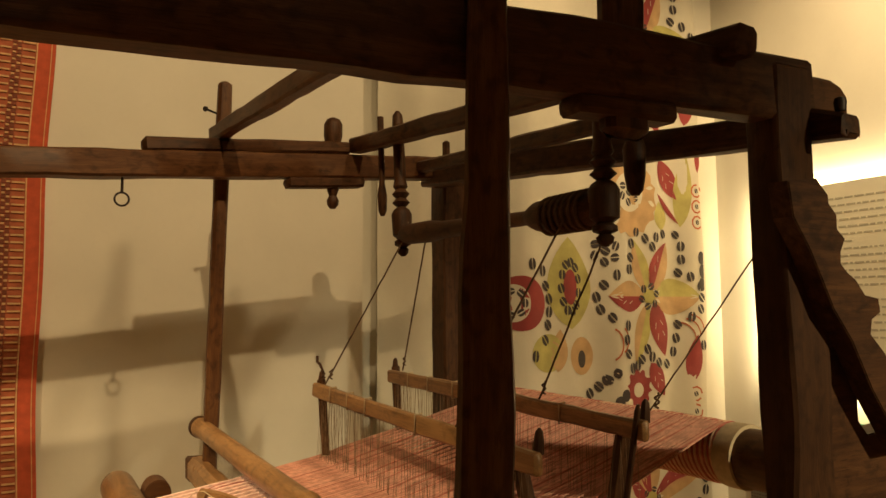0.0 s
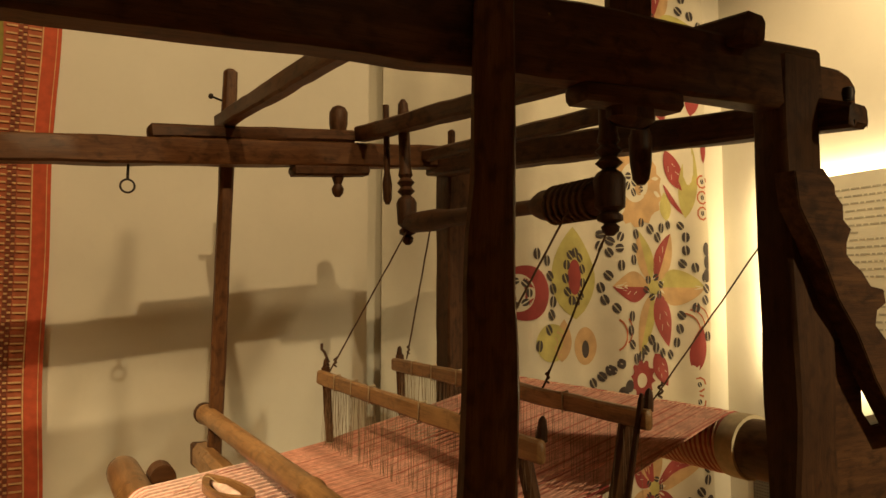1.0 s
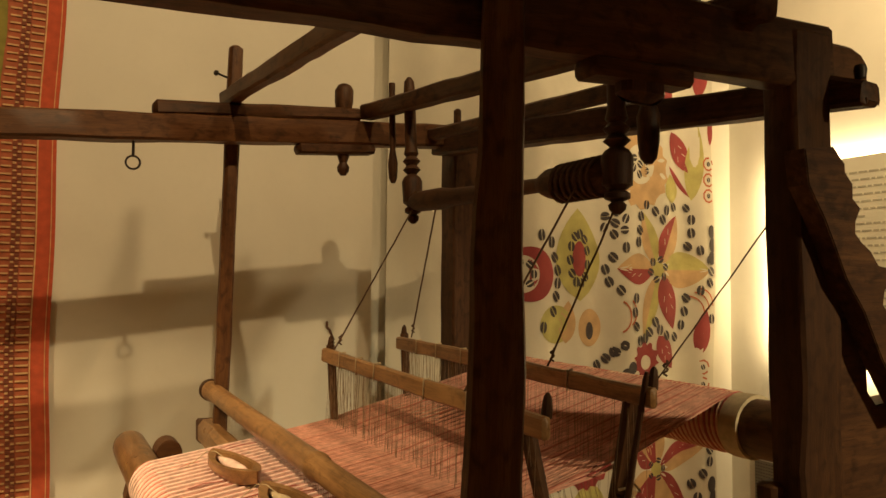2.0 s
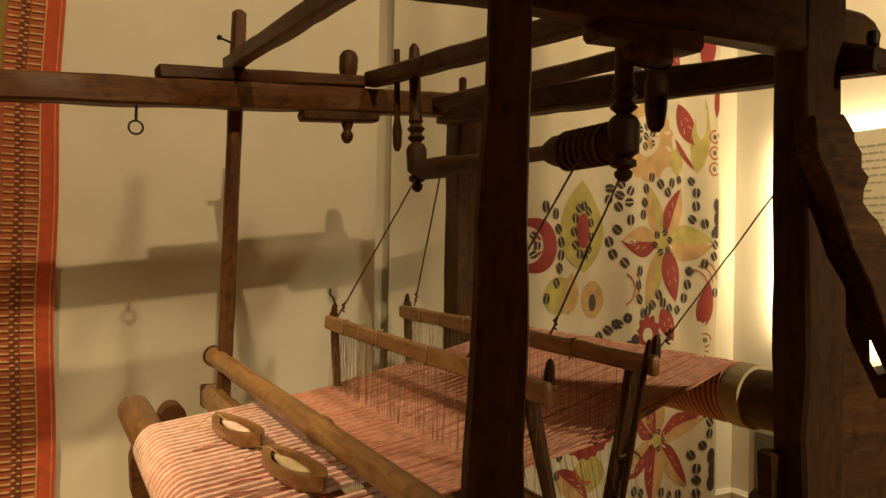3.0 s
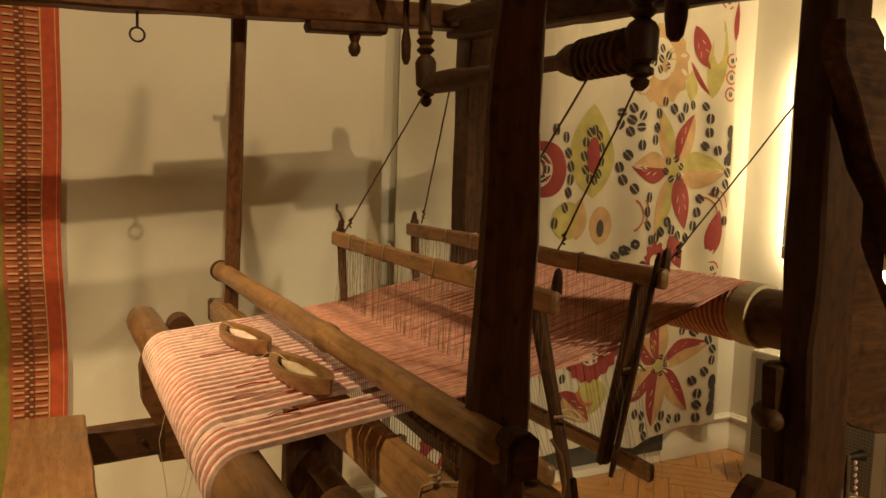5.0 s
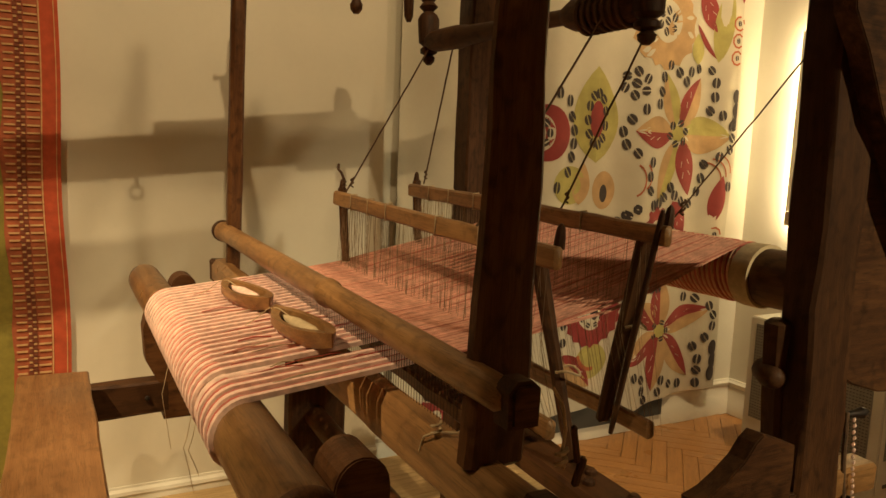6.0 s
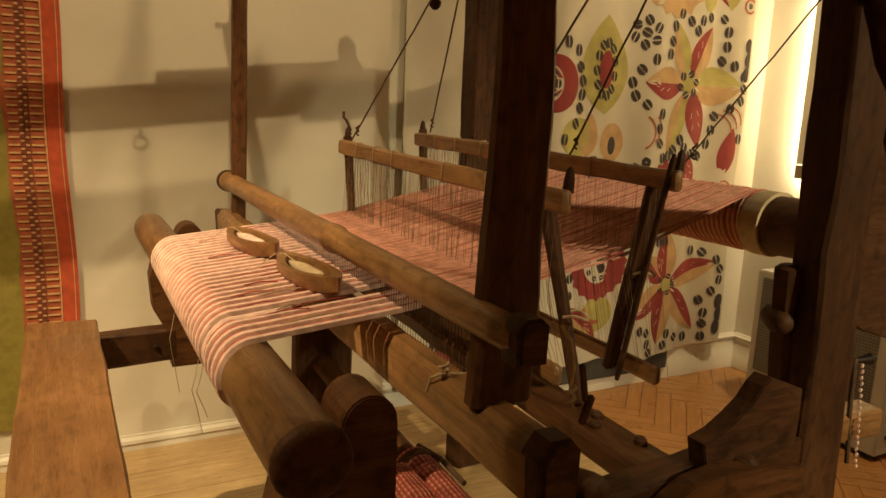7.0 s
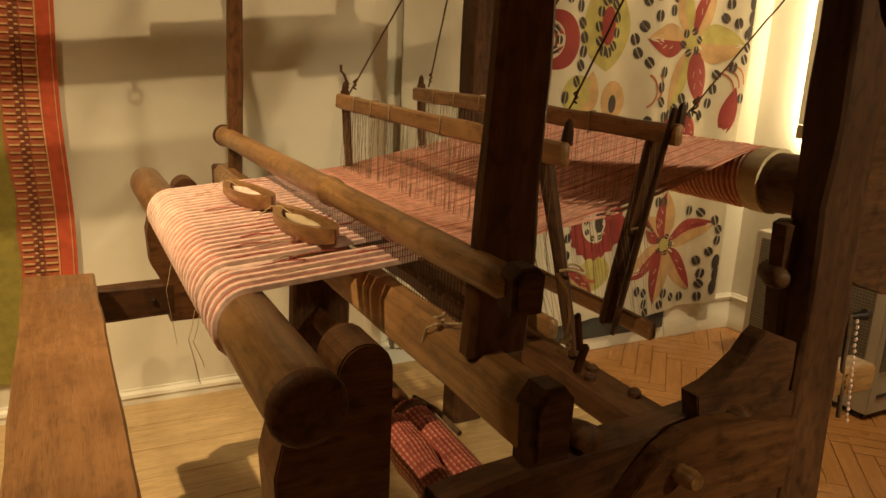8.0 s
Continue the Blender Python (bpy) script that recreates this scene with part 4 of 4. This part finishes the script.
def six_petals(x, z):
    """The narrow red and tan flower near the hem."""
    for k, (turn, length) in enumerate(((93, 0.26), (17, 0.33), (-48, 0.34), (-95, 0.30), (-148, 0.28), (135, 0.20))):
        petal(x + 0.02 * math.cos(radians(turn)), z + 0.02 * math.sin(radians(turn)), turn, length, 0.066, (RED, TAN) if k != 3 else (TAN, RED))
    disc(OLIVE, x, z, 0.035, 0.003)
    for k in range(5):
        bean(x + 0.045 * math.cos(radians(k * 72)), z + 0.045 * math.sin(radians(k * 72)), k * 72, 0.6)


def lens(x, z):
    """An olive leaf round a red lens ringed with beans."""
    petal(x + 0.005, z - 0.20, 92, 0.44, 0.14, (OLIVE, OLIVE))
    disc(RED, x, z, 0.042, 0.0029, 2.0)
    for k in range(11):
        a = radians(k * 360 / 11 + 85)
        bean(x + 0.055 * math.cos(a), z + 0.118 * math.sin(a), 20 + 25 * math.sin(k * 2.1), 0.85)


def medallion(x, z, r, rim):
    """A toothed disc with a pale heart of beans."""
    disc(rim, x, z, r, 0.0024, 1.0, 18, 0.10)
    disc(CLOTH_WHITE, x, z + r * 0.1, r * 0.62, 0.0029)
    disc(BLACK, x + r * 0.12, z + r * 0.2, r * 0.24, 0.0034, 1.7)
    for k in range(9):
        a = radians(k * 40 + 10)
        bean(x + r * 0.48 * math.cos(a), z + r * 0.1 + r * 0.48 * math.sin(a), k * 40, 0.55)


# where the beans of one repeat lie: over and under the star flower, beside the lens, and along the hem
UPPER = [(2.91, 1.53), (2.95, 1.59), (3.02, 1.64), (3.11, 1.67), (3.12, 1.73), (3.13, 1.80), (3.17, 1.86), (3.23, 1.83), (3.28, 1.79), (3.31, 1.84), (3.37, 1.86), (3.46, 1.86),
         (3.49, 1.80), (3.49, 1.73), (3.47, 1.66), (3.54, 1.64), (3.60, 1.59), (3.61, 1.53), (3.60, 1.47), (3.54, 1.43)]
LOWER = [(2.93, 1.47), (2.99, 1.43), (3.09, 1.39), (3.08, 1.32), (3.09, 1.25), (3.12, 1.18), (3.16, 1.19), (3.19, 1.22), (3.23, 1.27), (3.26, 1.23), (3.31, 1.20), (3.38, 1.19), (3.43, 1.25), (3.45, 1.32), (3.46, 1.39)]
BESIDE = [(2.50, 1.68), (2.57, 1.65), (2.59, 1.58), (2.61, 1.52), (2.61, 1.46), (2.60, 1.40), (2.58, 1.33), (2.51, 1.26), (2.95, 1.13), (3.01, 1.16), (3.61, 1.28)]
HEM = [(3.56, 0.65), (3.59, 0.60), (3.59, 0.54), (3.55, 0.48), (3.49, 0.43), (3.52, 0.36), (3.52, 0.30), (3.52, 0.23), (3.42, 0.23), (3.34, 0.24), (3.27, 0.27), (3.25, 0.21), (3.15, 0.18), (3.13, 0.23), (3.12, 0.29), (3.06, 0.31),
       (3.41, 0.70), (3.48, 0.69), (3.16, 0.76), (3.20, 0.76)]


def repeat(dx, dz):
    """One repeat of the printed pattern."""
    star_flower(3.25 + dx, 1.535 + dz)
    rosette(2.96 + dx, 1.758 + dz)
    lens(2.742 + dx, 1.577 + dz)
    disc(RED, 2.44 + dx, 1.50 + dz, 0.142, 0.0024, 0.88)
    disc(CLOTH_WHITE, 2.40 + dx, 1.50 + dz, 0.085, 0.0029)
    for k in range(7):
        bean(2.40 + dx + 0.055 * math.cos(k * 0.9), 1.50 + dz + 0.055 * math.sin(k * 0.9), k * 50, 0.7)
    for k, (x, z) in enumerate(UPPER + LOWER + BESIDE):
        bean(x + dx, z + dz, 20 + 28 * math.sin(k * 1.9), 0.95 if z < 1.85 else 0.85)
    for k in range(4):
        bean(2.86 + 0.05 * k + dx, 1.07 + 0.03 * k + dz, 30 + 20 * k, 0.95)
    disc(BLACK, 2.81 + dx, 1.235 + dz, 0.026, 0.0034, 1.6)
    disc(TAN, 2.81 + dx, 1.25 + dz, 0.075, 0.0020, 1.2)
    disc(OLIVE, 2.60 + dx, 1.27 + dz, 0.11, 0.0020, 0.8)
    petal(2.66 + dx, 1.18 + dz, 85, 0.20, 0.05, (TAN, TAN))
    petal(3.53 + dx, 1.09 + dz, 80, 0.25, 0.048, (RED, RED))
    petal(3.25 + dx, 1.20 + dz, -58, 0.20, 0.055, (RED, RED))
    disc(RED, 3.16 + dx, 1.08 + dz, 0.075, 0.0024, 1.0, 10, 0.25)
    disc(CLOTH_WHITE, 3.16 + dx, 1.07 + dz, 0.036, 0.0029)
    disc(BLACK, 3.06 + dx, 1.05 + dz, 0.03, 0.0030)
    disc(BLACK, 3.02 + dx, 1.02 + dz, 0.03, 0.0030)
    for k in range(2):
        curl(3.55 + dx, 1.03 + dz - 0.09 * k, 0.036, 50 * k, 5.6, HANG_BROWN, 0.005)
        bean(3.55 + dx, 1.03 + dz - 0.09 * k, 20, 0.5)
    curl(2.97 + dx, 1.30 + dz, 0.08, -70, 2.4, HANG_BROWN)
    curl(3.02 + dx, 1.32 + dz, 0.07, -60, 2.0, HANG_BROWN)
    for k in range(3):
        curl(3.47 + dx + 0.03 * k, 1.31 + dz + 0.02 * k, 0.09, 0, 1.5, HANG_BROWN, 0.004)
    medallion(2.79 + dx, 0.655 + dz, 0.155, RED)
    six_petals(3.232 + dx, 0.536 + dz)
    for k, (x, z) in enumerate(HEM):
        bean(x + dx, z + dz, 20 + 28 * math.sin(k * 2.3), 0.95)
    for k in range(7):
        bean(2.60 + dx - 0.02 * math.sin(k), 0.95 + dz - 0.085 * k, 10, 0.85)
    curl(2.80 + dx, 0.47 + dz, 0.09, 190, 1.6, HANG_BROWN, 0.009)
    petal(2.60 + dx, 0.46 + dz, -40, 0.26, 0.06, (RED, TAN))
    disc(OLIVE, 2.80 + dx, 0.42 + dz, 0.10, 0.0020, 0.9)
    disc(TAN, 3.12 + dx, 2.03 + dz, 0.185, 0.0020, 0.95, 14, 0.12)
    disc(CLOTH_WHITE, 3.12 + dx, 2.06 + dz, 0.10, 0.0026)
    rosette(3.12 + dx, 2.06 + dz, 0.9)
    petal(3.49 + dx, 1.90 + dz, 84, 0.40, 0.055, (OLIVE, OLIVE))
    petal(3.35 + dx, 2.25 + dz, -58, 0.24, 0.060, (RED, RED))
    petal(3.33 + dx, 2.07 + dz, -45, 0.22, 0.016, (RED, RED))
    petal(3.36 + dx, 1.88 + dz, 98, 0.15, 0.05, (OLIVE, OLIVE))
    petal(3.61 + dx, 2.20 + dz, 88, 0.20, 0.022, (RED, RED))
    for k in range(3):
        curl(3.595 + dx, 1.93 + dz + 0.085 * k, 0.034, 40 * k, 5.6, HANG_BROWN, 0.005)
        bean(3.595 + dx, 1.93 + dz + 0.085 * k, 15, 0.5)


for dx, dz, keep in ((0, 0, lambda x, z: True), (0, 1.36, lambda x, z: z > 2.36), (-1.22, 0.55, lambda x, z: x < 2.28), (-1.22, -0.81, lambda x, z: x < 2.28)):
    KEEP[0] = keep
    repeat(dx, dz)
KEEP[0] = lambda x, z: True
for x, z, s in ((3.615, 1.74, 1.1), (3.622, 1.67, 1.2), (3.615, 1.60, 1.1), (3.605, 0.42, 1.3), (3.615, 0.35, 1.3), (3.605, 0.28, 1.3)):
    disc(BLACK, x, z, 0.022 * s, 0.0034, 1.5)
NAMES = {RED.name: "red_print", TAN.name: "tan_print", OLIVE.name: "olive_print", BLACK.name: "black_print", HANG_BROWN.name: "brown_print", CLOTH_WHITE.name: "white_print"}
MATS = {m.name: m for m in (RED, TAN, OLIVE, BLACK, HANG_BROWN, CLOTH_WHITE)}
for (mat, lift), bm in PRINT.items():
    tagged(part(NAMES[mat], bm, MATS[mat], curtain), kind="stuff")

# ---- information panel on the side wall ----
panel = thing("information_panel", (3.80, 2.4, 1.10), "pale information panel with printed text, lit from behind", "panel")
PX, PY0, PY1, PZ0, PZ1 = 3.80, 1.75, 3.005, 1.10, 2.06
part("board", box_mesh((PX, PY0, PZ0 + 0.07), (PX + 0.012, PY1, PZ1), 0.002), PAPER, panel)
part("foot_band", box_mesh((PX - 0.002, PY0, PZ0), (PX + 0.012, PY1, PZ0 + 0.067), 0.002), plain("panel_band", (0.30, 0.22, 0.13), 0.6), panel, "brown lower band")
for y in (PY0 + 0.2, PY1 - 0.2):
    part("spacer", box_mesh((PX + 0.012, y, 1.5), (RIGHT_X, y + 0.03, 1.6), 0.0), TRIM, panel)
rnd = random.Random(5)
for col in (2.62, 2.20):
    for i in range(21):
        z = 1.985 - i * 0.034
        bm = bmesh.new()
        y = col + 0.0
        end = col - (0.36 if (i + 1) % 7 else rnd.uniform(0.12, 0.25))
        while y > end + 0.02:
            w = min(rnd.uniform(0.012, 0.045), y - end)
            bmesh.ops.create_cube(bm, size=1.0, matrix=pose(PX - 0.0007, y - w / 2, z) @ Matrix.Diagonal((0.0012, w, 0.008, 1)))
            y -= w + 0.009
        part("text_line", bm, INK, panel)
strip("panel_lamp_left", (PX + 0.016, PY1 - 0.015, 1.58), (RIGHT_X, PY1 + 0.01, 1.58), 0.02, 0.90, 7.5)
strip("panel_lamp_top", (PX + 0.016, 2.4, PZ1 - 0.015), (RIGHT_X, 2.4, PZ1 + 0.01), 1.2, 0.02, 10)
strip("panel_lamp_low", (PX + 0.016, 2.4, PZ0 + 0.015), (RIGHT_X, 2.4, PZ0 - 0.01), 1.2, 0.02, 12)

tag = thing("wall_tag", (3.855, 2.52, 0.88), "small green plastic tag on the side wall", "tag")
part("plate", box_mesh((3.845, 2.49, 0.88), (3.858, 2.55, 0.94), 0.004), plain("tag_green", (0.02, 0.22, 0.10), 0.4), tag)

# ---- heater ----
heater = thing("heater", (3.6, 2.5, 0), "grey-green metal storage heater with perforated grilles", "heater")
HX0, HX1, HY0, HY1, HZ = 3.44, 3.74, 2.20, 2.86, 0.685
body = part("body", box_mesh((HX0, HY0, 0.03), (HX1, HY1, HZ), 0.012), HEATER, heater)
part("plinth", box_mesh((HX0 + 0.03, HY0 + 0.03, 0.0), (HX1 - 0.03, HY1 - 0.03, 0.032), 0.0), NEAR_BLACK, heater, "dark recessed plinth")
for name, lo, hi, axis in (("grille", (HX0 - 0.004, HY0 + 0.05, 0.20), (HX0 + 0.002, HY1 - 0.035, HZ - 0.03), 0), ("grille", (HX0 + 0.035, HY0 - 0.004, 0.22), (HX1 - 0.02, HY0 + 0.002, HZ - 0.03), 1)):
    g = part(name, box_mesh(lo, hi, 0.002), MESH, body, "perforated metal grille")
    bm = bmesh.new()
    n = int((hi[1 - axis] - lo[1 - axis]) / 0.014)
    for i in range(n):
        for j in range(int((hi[2] - lo[2]) / 0.014)):
            u, z = lo[1 - axis] + 0.008 + i * 0.014, lo[2] + 0.008 + j * 0.014
            a = [(u - 0.004, z - 0.002), (u + 0.004, z - 0.002), (u + 0.004, z + 0.002), (u - 0.004, z + 0.002)]
            bm.faces.new([bm.verts.new((lo[0] - 0.001, p, q) if axis == 0 else (p, lo[1] - 0.001, q)) for p, q in a])
    tagged(part("perforation", bm, NEAR_BLACK, g), kind="stuff")
part("vent", box_mesh((HX0 + 0.05, HY0 - 0.003, 0.10), (HX0 + 0.12, HY0 + 0.002, 0.115), 0.0), NEAR_BLACK, heater, "small dark vent")

# ---- parquet and platform boards ----
L, W = 0.42, 0.07
stave = bpy.data.meshes.new("stave")
bm = box_mesh((0, 0, 0), (L - 0.0015, W - 0.0015, 0.006), 0.0)
for v in bm.verts:
    if v.co.z > 0.003:
        v.co.x += 0.0012 if v.co.x < 0.1 else -0.0012
        v.co.y += 0.0012 if v.co.y < 0.03 else -0.0012
bm.to_mesh(stave)
bm.free()
stave.materials.append(PARQUET)
turned45 = pose(2.9, 2.4, 0, 0, 0, 45)
count = 0
for k in range(-40, 41):
    for m in range(-6, 7):
        for u, v, turn in ((0, 0, 0), (W, W, 90)):
            p = turned45 @ pose(k * W + m * L + u, k * W - m * L + v, -0.0028 + 0.0006 * random.random(), 0, 0, turn)
            c = p @ Vector((L / 2, W / 2, 0))
            if 2.15 < c.x < 3.90 and 1.3 < c.y < 3.36 and count < 300:
                placed("stave", stave, floor, "", p)
                count += 1
plank = bpy.data.meshes.new("plank")
bm = box_mesh((0, 0, 0), (2.19, 0.168, 0.018), 0.002)
bm.to_mesh(plank)
bm.free()
plank.materials.append(PINE)
for i in range(14):
    for j, x in enumerate((-2.18, 0.02)):
        placed("plank", plank, platform, "", pose(x, 0.76 + i * 0.170, FLOOR - 0.018))
